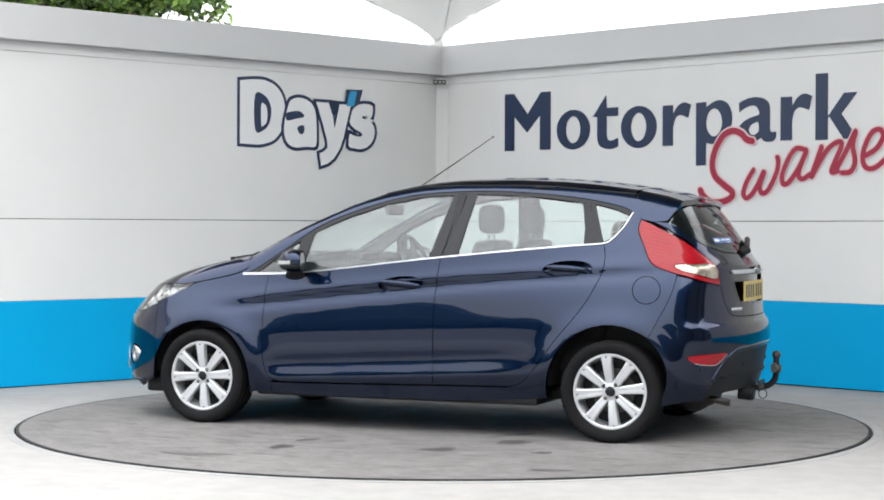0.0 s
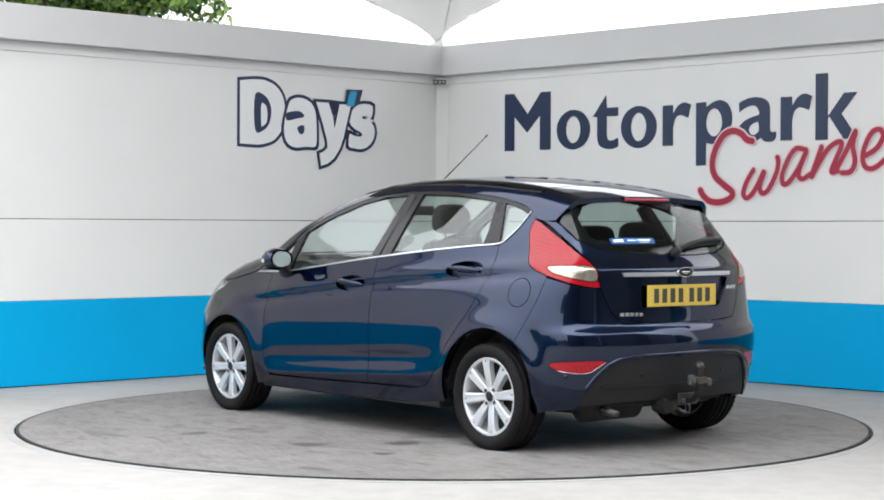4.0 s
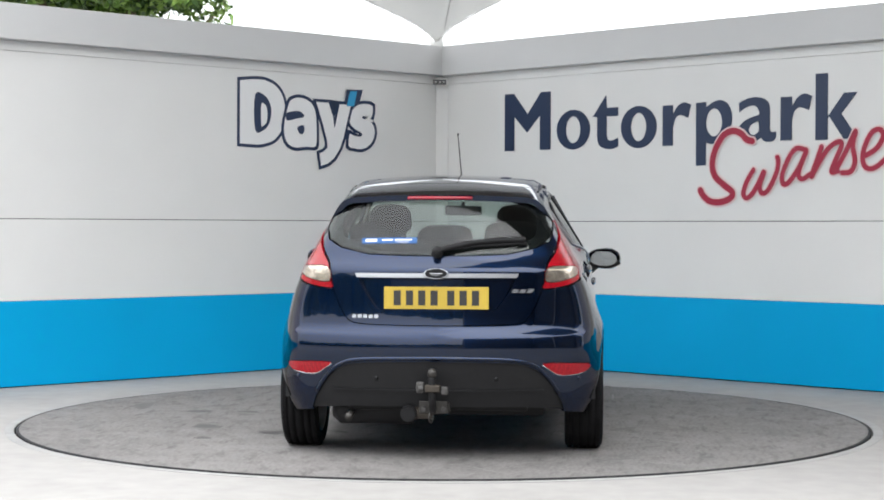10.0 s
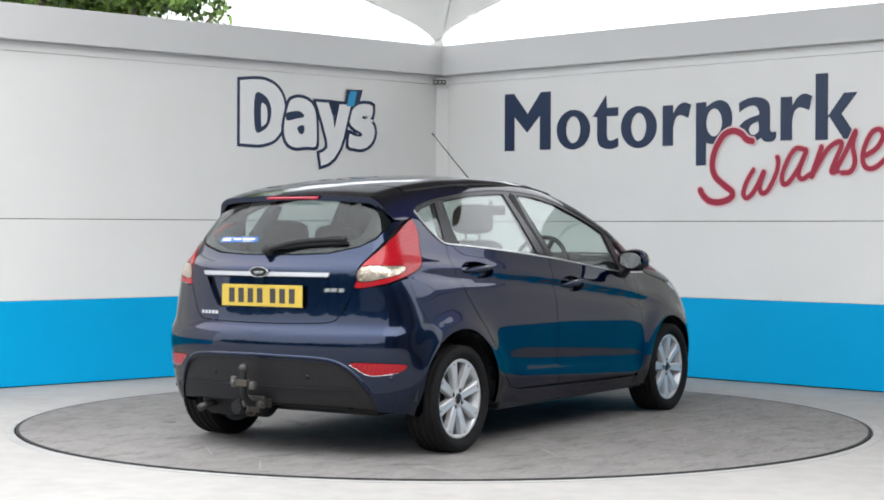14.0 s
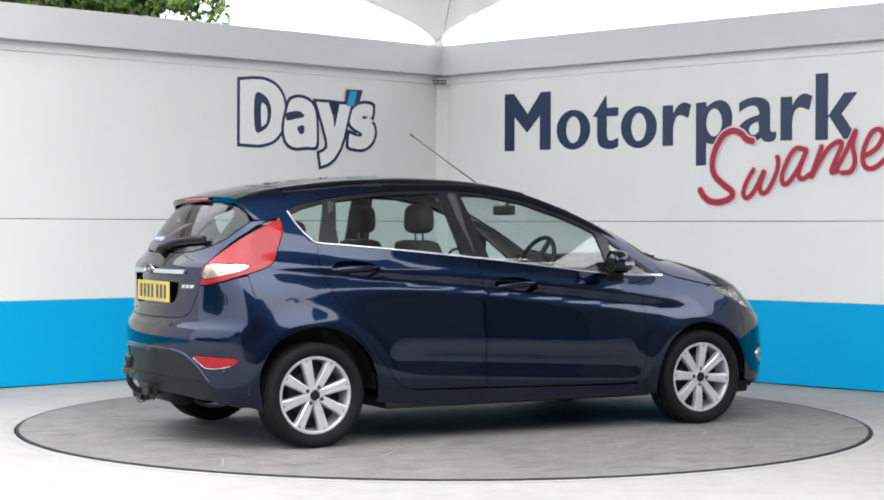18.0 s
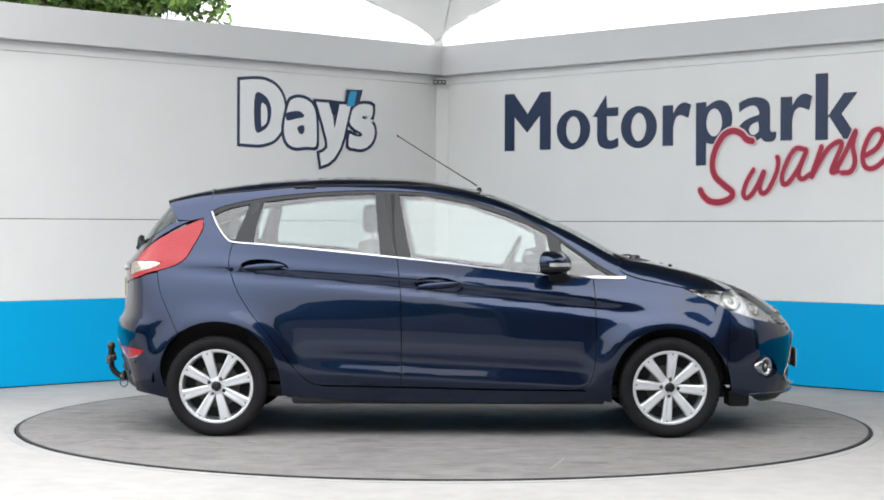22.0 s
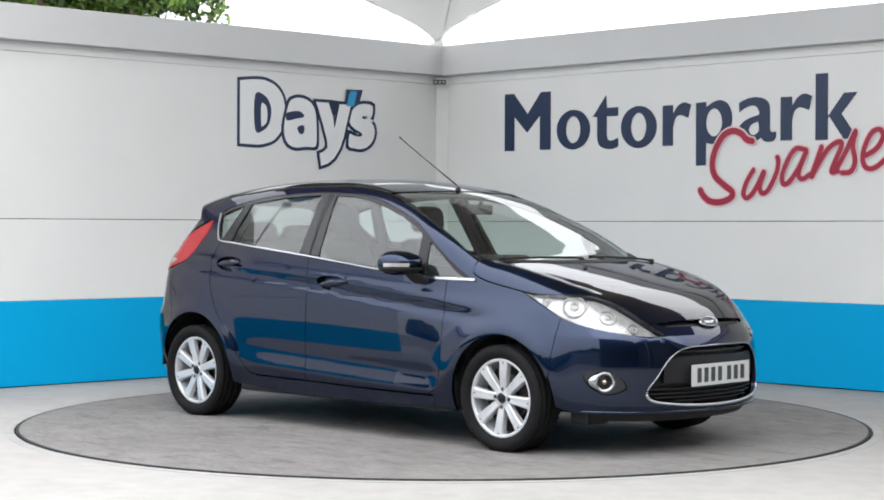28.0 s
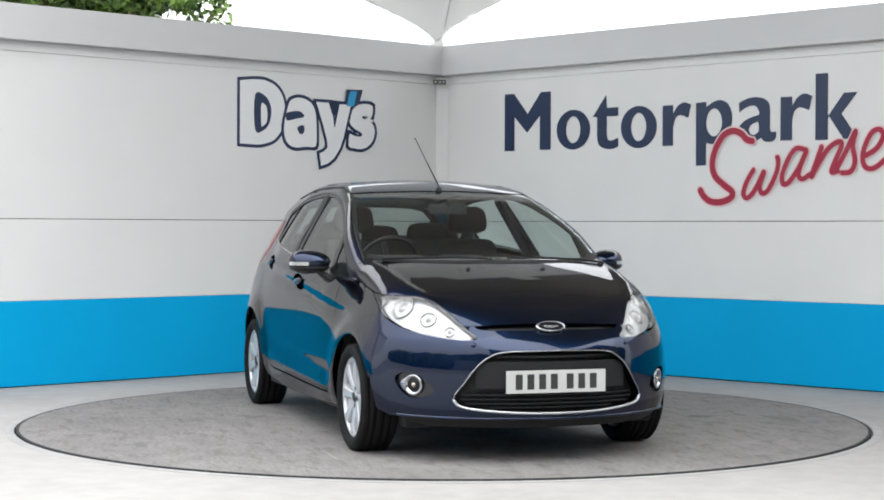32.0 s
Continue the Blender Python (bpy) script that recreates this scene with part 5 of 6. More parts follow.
def build_wheel(x, s):
    """Eight-spoke alloy wheel with tyre, cap, bolts and brake disc. s: 1 left, -1 right."""
    R = TYRE_R
    rim = part("wheel", lathe([(0.1860, 0.060), (0.1885, 0.0725), (0.192, 0.0755), (0.2030, 0.0765), (0.2065, 0.074), (0.2075, 0.066), (0.199, 0.058), (0.188, 0.030), (0.180, -0.020), (0.184, -0.080), (0.202, -0.088)], 64, "y"), M_ALLOY, car, "eight-spoke silver alloy wheel", smooth=True,
               at=pose(x, 0.737 * s, HUB_Z, 0, (17 if x > 0 else 5) + TURNED[x > 0, s], 0 if s > 0 else 180))
    prof = [(0.2035, 0.072), (0.2085, 0.082), (0.222, 0.093), (0.243, 0.0985), (0.258, 0.095), (0.268, 0.086), (0.2735, 0.076)]
    for y in (0.058, 0.022, -0.022, -0.058):
        prof += [(R, y + 0.006), (R - 0.007, y + 0.0045), (R - 0.007, y - 0.0045), (R, y - 0.006)]
    prof += [(0.2735, -0.076), (0.268, -0.086), (0.258, -0.095), (0.243, -0.0985), (0.222, -0.093), (0.2085, -0.082), (0.2035, -0.072)]
    tyre = part("tyre", lathe(prof, 72, "y"), M_RUBBER, rim, "black rubber tyre", smooth=True)
    # moulded ribs on the shoulders of the tread
    bm = bmesh.new()
    for k in range(60):
        a = 2 * math.pi * k / 60
        for sy in (1, -1):
            mm = Matrix.Rotation(a, 4, "Y") @ Matrix.Translation((0.2672, 0.0725 * sy, 0)) @ Matrix.Rotation(radians(-28 * sy), 4, "Z")
            box(bm_tmp := bmesh.new(), -0.003, 0.003, -0.013, 0.013, -0.0095, 0.0095)
            bmesh.ops.transform(bm_tmp, matrix=mm, verts=bm_tmp.verts[:])
            me = bpy.data.meshes.new("t")
            bm_tmp.to_mesh(me)
            bm_tmp.free()
            bm.from_mesh(me)
            bpy.data.meshes.remove(me)
    tagged(part("shoulder_tread", bm, M_RUBBER, rim), kind="stuff")
    # spokes
    for k in range(8):
        bm = bmesh.new()
        secs = [(0.030, 0.0185, 0.062), (0.060, 0.0205, 0.066), (0.100, 0.0230, 0.071), (0.140, 0.0250, 0.0745), (0.168, 0.0270, 0.0755), (0.182, 0.0300, 0.0755), (0.190, 0.038, 0.0745)]
        rows = []
        for r, w, h in secs:
            rows.append([bm.verts.new((r, h + o, wz * w)) for wz, o in ((-1.12, -0.030), (-1.0, -0.004), (-0.74, 0.0), (-0.30, -0.0004), (0, -0.0012), (0.30, -0.0004), (0.74, 0.0), (1.0, -0.004), (1.12, -0.030))])
        for a, b in zip(rows, rows[1:]):
            for i in range(8):
                bm.faces.new((a[i], b[i], b[i + 1], a[i + 1]))
        bmesh.ops.recalc_face_normals(bm, faces=bm.faces[:])
        bmesh.ops.transform(bm, matrix=Matrix.Rotation(2 * math.pi * k / 8, 4, "Y"), verts=bm.verts[:])
        spoke = part("spoke", bm, M_ALLOY, rim)
        bm = lathe([(0.001, 0.0762), (0.0042, 0.0762), (0.0050, 0.0745)], 10, "y")
        bmesh.ops.transform(bm, matrix=Matrix.Rotation(2 * math.pi * k / 8, 4, "Y") @ Matrix.Translation((0.185, 0, 0)), verts=bm.verts[:])
        part("spoke_dimple", bm, M_DISC, spoke)
    part("hub_face", lathe([(0.001, 0.064), (0.045, 0.064), (0.056, 0.060), (0.060, 0.045), (0.062, 0.02)], 40, "y"), M_ALLOY, rim, smooth=True)
    part("centre_cap", lathe([(0.001, 0.072), (0.018, 0.0715), (0.024, 0.069), (0.026, 0.064)], 28, "y"), M_GLOSSBLACK, rim, "dark round centre cap", smooth=True)
    part("cap_ring", lathe([(0.026, 0.066), (0.0275, 0.071), (0.030, 0.066)], 28, "y"), M_CHROME, rim, smooth=True)
    for k in range(4):
        a = radians(45 + 90 * k)
        bm = lathe([(0.001, 0.066), (0.009, 0.066), (0.0105, 0.062), (0.0135, 0.0655), (0.014, 0.063)], 14, "y")
        bmesh.ops.translate(bm, vec=(0.047 * math.cos(a), 0.0, 0.047 * math.sin(a)), verts=bm.verts[:])
        part("wheel_bolt", bm, M_DISC if k % 2 else M_BLACK, rim, smooth=True)
    part("brake_disc", lathe([(0.05, 0.002), (0.120, 0.002), (0.122, -0.008), (0.05, -0.008)], 40, "y"), M_DISC, rim, smooth=False)
    part("wheel_backing", lathe([(0.001, -0.022), (0.178, -0.022)], 36, "y"), M_DARK, rim)
    return rim


for x in (WB + 0.012, -WB):
    for s in LR:
        build_wheel(x, s)


def liner(c, s):
    """The dark tub over a wheel."""
    bm = bmesh.new()
    n = 26
    rows = []
    for y in (0.79, 0.55):
        rows.append([bm.verts.new((c[0] + (c[2] + 0.004) * math.cos(a), y * s, c[1] + (c[2] + 0.004) * math.sin(a))) for a in np.linspace(radians(2), radians(178), n)])
    mid = bm.verts.new((c[0], 0.55 * s, c[1]))
    for i in range(n - 1):
        bm.faces.new((rows[0][i], rows[0][i + 1], rows[1][i + 1], rows[1][i]))
        bm.faces.new((rows[1][i], rows[1][i + 1], mid))
    bmesh.ops.recalc_face_normals(bm, faces=bm.faces[:])
    part("wheel_liner", bm, M_BLACK, car, smooth=False)


for c in (ARCH_F, ARCH_R):
    for s in LR:
        liner(c, s)

M_LEVER = mat("worn_lever_steel", (0.075, 0.072, 0.070), 0.45, 0.25, vary=0.4, scale=60)
M_GREASE = mat("greasy_dark_steel", (0.05, 0.047, 0.044), 0.38, 0.5, vary=0.4, scale=60)

# underside, exhaust and tow bar
part("underbody", boxed(-1.58, 1.62, -0.54, 0.54, 0.195, 0.27, 0.03), M_BLACK, car)
for s in LR:
    part("floor_edge", boxed(-0.83, 0.90, 0.50 * s - 0.30, 0.50 * s + 0.30, 0.18, 0.25, 0.02), M_BLACK, car)
    part("suspension_arm", tube([(-1.245, 0.15 * s, 0.23), (-1.245, 0.62 * s, 0.26)], 0.03, 10), M_BLACK, car)
    part("inner_sill", boxed(-0.86, 0.93, 0.765 * s - 0.025, 0.765 * s + 0.025, 0.215, 0.34, 0.01), M_BLACK, car)
part("silencer", tube([(-1.62, 0.10, 0.24), (-1.62, 0.14, 0.24), (-1.62, 0.50, 0.24), (-1.62, 0.54, 0.24)], 0.08, 20, [0.05, 0.085, 0.085, 0.05]), M_BLACK, car, smooth=True)
exhaust = part("exhaust_pipe", tube([(-1.55, 0.44, 0.222), (-1.72, 0.44, 0.222), (-1.815, 0.44, 0.205)], 0.020, 16), M_GREASE, car, smooth=True)
tow = part("tow_bar", tube(catmull([(-1.60, 0.01, 0.262), (-1.80, 0.01, 0.255), (-1.92, 0.01, 0.262), (-1.975, 0.01, 0.305), (-1.984, 0.01, 0.37), (-1.984, 0.01, 0.425)], 5), 0.017, 12), M_BLACK, car, "black swan-neck tow bar", smooth=True)
bm = bmesh.new()
bmesh.ops.create_uvsphere(bm, u_segments=20, v_segments=12, radius=0.025)
bmesh.ops.translate(bm, vec=(-1.984, 0.01, 0.443), verts=bm.verts[:])
part("tow_ball", bm, M_GREASE, tow, "greasy dark tow ball", smooth=True)
part("tow_collar", boxed(-2.008, -1.958, -0.030, 0.045, 0.352, 0.388, 0.008), M_RUST, tow, "weathered coupling block")
part("tow_pin", tube([(-1.985, 0.055, 0.37), (-1.985, 0.075, 0.37)], 0.018, 12), M_LEVER, tow)
for y in (-0.040, 0.058):
    part("tow_bolt", tube([(-1.905, y, 0.262), (-1.922, y, 0.262)], 0.014, 6), M_LEVER, tow, "steel hexagon bolt head")
part("tow_flange", boxed(-1.905, -1.893, -0.062, 0.080, 0.238, 0.300, 0.004), M_GREASE, tow)
part("coupling_lever", boxed(-2.000, -1.972, -0.068, -0.034, 0.340, 0.380, 0.008), M_LEVER, tow, "worn steel coupling lever")
part("coupling_lever", boxed(-1.996, -1.968, 0.050, 0.088, 0.348, 0.402, 0.010), M_LEVER, tow, "worn steel coupling lever")
part("breakaway_ring", lathe([(0.026 + 0.003 * math.cos(a), 0.003 * math.sin(a)) for a in np.linspace(0, 2 * math.pi, 8, endpoint=False)], 24, "x", closed=True), M_LEVER, tow, at=pose(-1.91, 0.02, 0.222, 0, 0, 70))
part("tow_crossbar", boxed(-1.72, -1.66, -0.45, 0.45, 0.235, 0.285, 0.01), M_BLACK, tow)
sock = part("tow_socket", tube([(-1.80, 0.136, 0.238), (-1.875, 0.136, 0.232)], 0.040, 18), M_BLACK, tow, smooth=False)
part("socket_cap", tube([(-1.872, 0.136, 0.232), (-1.886, 0.136, 0.231)], 0.034, 18), M_BLACK, sock)
part("socket_plate", boxed(-1.84, -1.832, 0.02, 0.15, 0.205, 0.28, 0.003), M_RUST, sock)
part("plug_bracket", boxed(-1.86, -1.85, -0.07, -0.02, 0.24, 0.285, 0.004), M_GREASE, tow)

# door mirrors
for s in LR:
    bm = bmesh.new()
    bmesh.ops.create_uvsphere(bm, u_segments=28, v_segments=18, radius=1.0)
    for v in bm.verts:
        x, y, z = v.co
        y = math.copysign(abs(y) ** 0.8, y)
        x = max(x, -0.42)
        v.co = Vector((0.600 + 0.102 * x - 0.034 * y, s * (0.888 + 0.108 * y), 0.964 + (0.066 + 0.006 * y) * z))
    bmesh.ops.recalc_face_normals(bm, faces=bm.faces[:])
    bmesh.ops.delete(bm, geom=[f for f in bm.faces if f.calc_center_median().x < 0.600 - 0.0422 - 0.034 * (abs(f.calc_center_median().y) - 0.888) / 0.108], context="FACES")
    mirror = part("door_mirror", bm, M_PAINT, car, "dark blue door mirror with a clear indicator", smooth=True)
    bm = bmesh.new()
    ringv = [bm.verts.new((0.5650 - 0.034 * math.copysign(abs(math.cos(a)) ** 0.8, math.cos(a)) * 0.76, s * (0.888 + 0.082 * math.copysign(abs(math.cos(a)) ** 0.8, math.cos(a))), 0.964 + 0.046 * math.sin(a))) for a in np.linspace(0, 2 * math.pi, 28, endpoint=False)]
    bm.faces.new(ringv if s < 0 else ringv[::-1])
    r = bmesh.ops.extrude_face_region(bm, geom=bm.faces[:])
    for v in r["geom"]:
        if isinstance(v, bmesh.types.BMVert):
            v.co.x -= 0.003
    for v in bm.verts:
        v.co.x += 0.09 * (v.co.z - 0.964) - 0.006
    bmesh.ops.recalc_face_normals(bm, faces=bm.faces[:])
    part("mirror_glass", bm, M_MIRROR, mirror)
    bm = bmesh.new()
    bmesh.ops.create_uvsphere(bm, u_segments=24, v_segments=10, radius=1.0)
    for v in bm.verts:
        x, y, z = v.co
        v.co = Vector((0.600 + 0.104 * max(x, -0.42) - 0.034 * y, s * (0.888 + 0.1095 * y), 0.938 + 0.034 * z if z < 0 else 0.938 + 0.004 * z))
    part("mirror_base", bm, M_BLACK, mirror, smooth=True)
    bm = bmesh.new()
    rows = []
    for k in range(9):
        a = radians(8 + 9 * k)
        rows.append([bm.verts.new((0.600 + 0.1045 * math.sin(a) - 0.034 * math.cos(a), s * (0.888 + 0.1105 * math.cos(a) ** 0.8), 0.955 + dz)) for dz in (-0.010, 0.010)])
    for a, b in zip(rows, rows[1:]):
        bm.faces.new((a[0], b[0], b[1], a[1]))
    part("mirror_indicator", bm, M_SILVER, mirror, "clear indicator strip", smooth=True)
    bm = bmesh.new()
    rows = []
    for y, xc, zc, lx, lz in ((0.770, 0.655, 0.868, 0.075, 0.028), (0.800, 0.650, 0.878, 0.062, 0.026), (0.835, 0.630, 0.905, 0.045, 0.022), (0.87, 0.615, 0.935, 0.04, 0.02)):
        rows.append([bm.verts.new((xc + lx * math.cos(a), s * y, zc + lz * math.sin(a))) for a in np.linspace(0, 2 * math.pi, 16, endpoint=False)])
    for a, b in zip(rows, rows[1:]):
        for i in range(16):
            bm.faces.new((a[i], a[(i + 1) % 16], b[(i + 1) % 16], b[i]))
    bmesh.ops.recalc_face_normals(bm, faces=bm.faces[:])
    part("mirror_stalk", bm, M_BLACK, mirror, smooth=True)

# aerial
aerial = part("aerial", tube([(0.205, -0.015, 1.405), (-0.03, -0.014, 1.55), (-0.268, -0.013, 1.70)], 0.0028, 8, [0.0045, 0.003, 0.0022]), M_BLACK, car, "thin black roof aerial")
part("aerial_base", lathe([(0.001, 0.022), (0.010, 0.020), (0.017, 0.006), (0.022, -0.006)], 16), M_BLACK, aerial, smooth=True, at=pose(0.215, -0.015, 1.375, 0, 8, 0))
part("aerial_tip", tube([(-0.262, -0.013, 1.697), (-0.275, -0.013, 1.705)], 0.0045, 8), M_BLACK, aerial)

# ---- cabin ----
def soft_box(x0, x1, y0, y1, z0, z1, bevel, lean_x=0.0, taper=0.0):
    bm = boxed(x0, x1, y0, y1, z0, z1, bevel)
    for v in bm.verts:
        k = (v.co.z - z0) / (z1 - z0)
        v.co.y = (y0 + y1) / 2 + (v.co.y - (y0 + y1) / 2) * (1 - taper * k)
        v.co.x += lean_x * k
    return bm


def headrest(parent, x, y, z, w=0.125, h=0.085, d=0.055):
    bm = bmesh.new()
    bmesh.ops.create_uvsphere(bm, u_segments=20, v_segments=12, radius=1.0)
    for v in bm.verts:
        p = v.co
        v.co = Vector((x + d * math.copysign(abs(p.x) ** 0.7, p.x), y + w * math.copysign(abs(p.y) ** 0.55, p.y) * (1 - 0.12 * p.z), z + h * math.copysign(abs(p.z) ** 0.6, p.z)))
    hr = part("headrest", bm, M_SEAT, parent, smooth=True)
    for dy in (-0.045, 0.045):
        part("headrest_post", tube([(x + 0.005, y + dy, z - h - 0.09), (x, y + dy, z - h + 0.02)], 0.006, 8), M_CHROME, hr)


for s in LR:
    y = 0.37 * s
    seat = part("front_seat", soft_box(-0.38, 0.18, y - 0.25, y + 0.25, 0.36, 0.56, 0.05), M_SEAT, car, "charcoal cloth front seat", smooth=True)
    part("backrest", soft_box(-0.36, -0.21, y - 0.25, y + 0.25, 0.52, 1.085, 0.06, -0.14, 0.30), M_SEAT, seat, smooth=True)
    headrest(seat, -0.405, y, 1.205)
bench = part("rear_seat", soft_box(-1.10, -0.62, -0.62, 0.62, 0.36, 0.56, 0.05), M_SEAT, car, "charcoal cloth rear bench", smooth=True)
part("backrest", soft_box(-1.13, -0.98, -0.61, 0.61, 0.50, 1.09, 0.05, -0.16, 0.08), M_SEAT, bench, smooth=True)
for y in (-0.36, 0.0, 0.36):
    headrest(bench, -1.19, y, 1.125 if y else 1.105, 0.15, 0.065, 0.045)
part("parcel_shelf", boxed(-1.70, -1.22, -0.54, 0.54, 0.945, 0.965, 0.006), M_TRIM, car)
dash_prof = [(0.40, 0.72), (0.40, 0.86), (0.46, 0.935), (0.60, 0.955), (0.85, 0.945), (1.05, 0.935), (1.14, 0.92), (1.14, 0.60), (0.62, 0.60), (0.55, 0.70)]
bm = bmesh.new()
rows = [[bm.verts.new((x, yy * (0.92 if x > 1.0 else 1), z)) for x, z in dash_prof] for yy in (-0.68, -0.2, 0.2, 0.68)]
for a, b in zip(rows, rows[1:]):
    for i in range(len(dash_prof)):
        j = (i + 1) % len(dash_prof)
        bm.faces.new((a[i], a[j], b[j], b[i]))
bm.faces.new(rows[0])
bm.faces.new(rows[-1][::-1])
bmesh.ops.recalc_face_normals(bm, faces=bm.faces[:])
dash = part("dashboard", bm, M_TRIM, car)
part("instrument_hood", soft_box(0.46, 0.66, -0.52, -0.22, 0.94, 1.0, 0.03), M_TRIM, dash, smooth=True)
part("centre_screen", soft_box(0.52, 0.66, -0.12, 0.12, 0.945, 1.0, 0.02), M_TRIM, dash, smooth=True)
tilt = pose(0.372, -0.365, 0.935, 0, -66, 0)
wheel_rim = lathe([(0.178 + 0.014 * math.cos(a), 0.014 * math.sin(a)) for a in np.linspace(0, 2 * math.pi, 10, endpoint=False)], 40, closed=True)
steer = part("steering_wheel", wheel_rim, M_GLOSSBLACK, car, "black steering wheel", smooth=True, at=tilt)
part("steering_hub", lathe([(0.001, 0.03), (0.05, 0.025), (0.065, 0.0), (0.05, -0.04), (0.03, -0.12)], 24), M_TRIM, steer, smooth=True)
for a in (90, 200, 340):
    part("steering_spoke", tube([(0.05 * math.cos(radians(a)), 0.05 * math.sin(radians(a)), 0.0), (0.172 * math.cos(radians(a)), 0.172 * math.sin(radians(a)), 0.0)], 0.016, 8), M_TRIM, steer)
rvm = part("rear_view_mirror", soft_box(0.355, 0.385, -0.125, 0.105, 1.232, 1.292, 0.012), M_TRIM, car, "dark interior mirror", smooth=True)
part("mirror_stem", tube([(0.38, -0.01, 1.28), (0.40, -0.01, 1.31)], 0.012, 8), M_TRIM, rvm)
both("pillar_lining", rail_line, (0.15, 1, 0.9), M_LINING, car, gap=0, lift=-0.022, flange=0, grid=0.05)
lining_half = [(0.20, 0.0, 1.38), (0.17, 0.40, 1.36), (0.05, 0.505, 1.36), (-0.9, 0.49, 1.38), (-1.28, 0.47, 1.35), (-1.30, 0.0, 1.38)]
skin("headlining", cut(sym(lining_half), (0, 0, 1), lift=-0.035, gap=0, flange=0, grid=0.08), M_LINING, car)
card = [(0.86, 0.82, 0.86), (0.86, 0.82, 0.32), (-0.75, 0.82, 0.32), (-0.95, 0.82, 0.55), (-1.20, 0.75, 0.85), (-1.30, 0.68, 1.05), *on_belt(-1.14, 0.86, -0.012)]
both("door_card", card, SIDE, M_TRIM, car, gap=0, lift=-0.065, flange=0, grid=0.07)
back_card = [(-1.22, 0.7, 1.05), (-1.2, 0.75, 0.80), (-1.5, 0.75, 0.75), (-1.70, 0.60, 0.80), (-1.66, 0.57, 1.00), (-1.50, 0.57, 1.16), (-1.32, 0.57, 1.22), (-1.28, 0.60, 1.12)]
both("boot_trim", back_card, (-0.15, 1, 0.1), M_TRIM, car, gap=0, lift=-0.05, flange=0, grid=0.06)
part("bulkhead", boxed(1.12, 1.16, -0.62, 0.62, 0.25, 0.90, 0.01), M_DARK, car)
part("boot_floor", boxed(-1.72, -1.10, -0.50, 0.50, 0.45, 0.50, 0.01), M_TRIM, car)
part("engine_cover", boxed(1.20, 1.80, -0.48, 0.48, 0.26, 0.62, 0.05), M_DARK, car)
for s in LR:
    for pts in (((-0.27, 0.73, 1.0), (-0.30, 0.545, 1.33)), ((-1.10, 0.64, 1.06), (-1.04, 0.53, 1.28))):
        part("pillar_trim", tube([(x, y * s, z) for x, y, z in pts], 0.035, 8), M_TRIM, car)

# ---- signs on the walls ----
def letter_form(outline, hole, s0, s1, z0, z1):
    """A flat letter from its outline and counter, scaled into a box on the wall."""
    bm = bmesh.new()
    edges = []
    for loop in (outline, hole):
        vs = [bm.verts.new((s0 + u * (s1 - s0), 0, z0 + w * (z1 - z0))) for u, w in loop]
        edges += [bm.edges.new((vs[i], vs[(i + 1) % len(vs)])) for i in range(len(vs))] if vs else []
    bmesh.ops.triangle_fill(bm, use_beauty=True, use_dissolve=False, edges=edges, normal=(0, 1, 0))
    return bm


def ellipse(cx, cz, a, b, n=40):
    return [(cx + a * math.cos(2 * math.pi * k / n), cz + b * math.sin(2 * math.pi * k / n)) for k in range(n)]


def bend(*pts):
    """A smooth run through points of a letter's outline."""
    return [tuple(p) for p in catmull(pts, 5)]


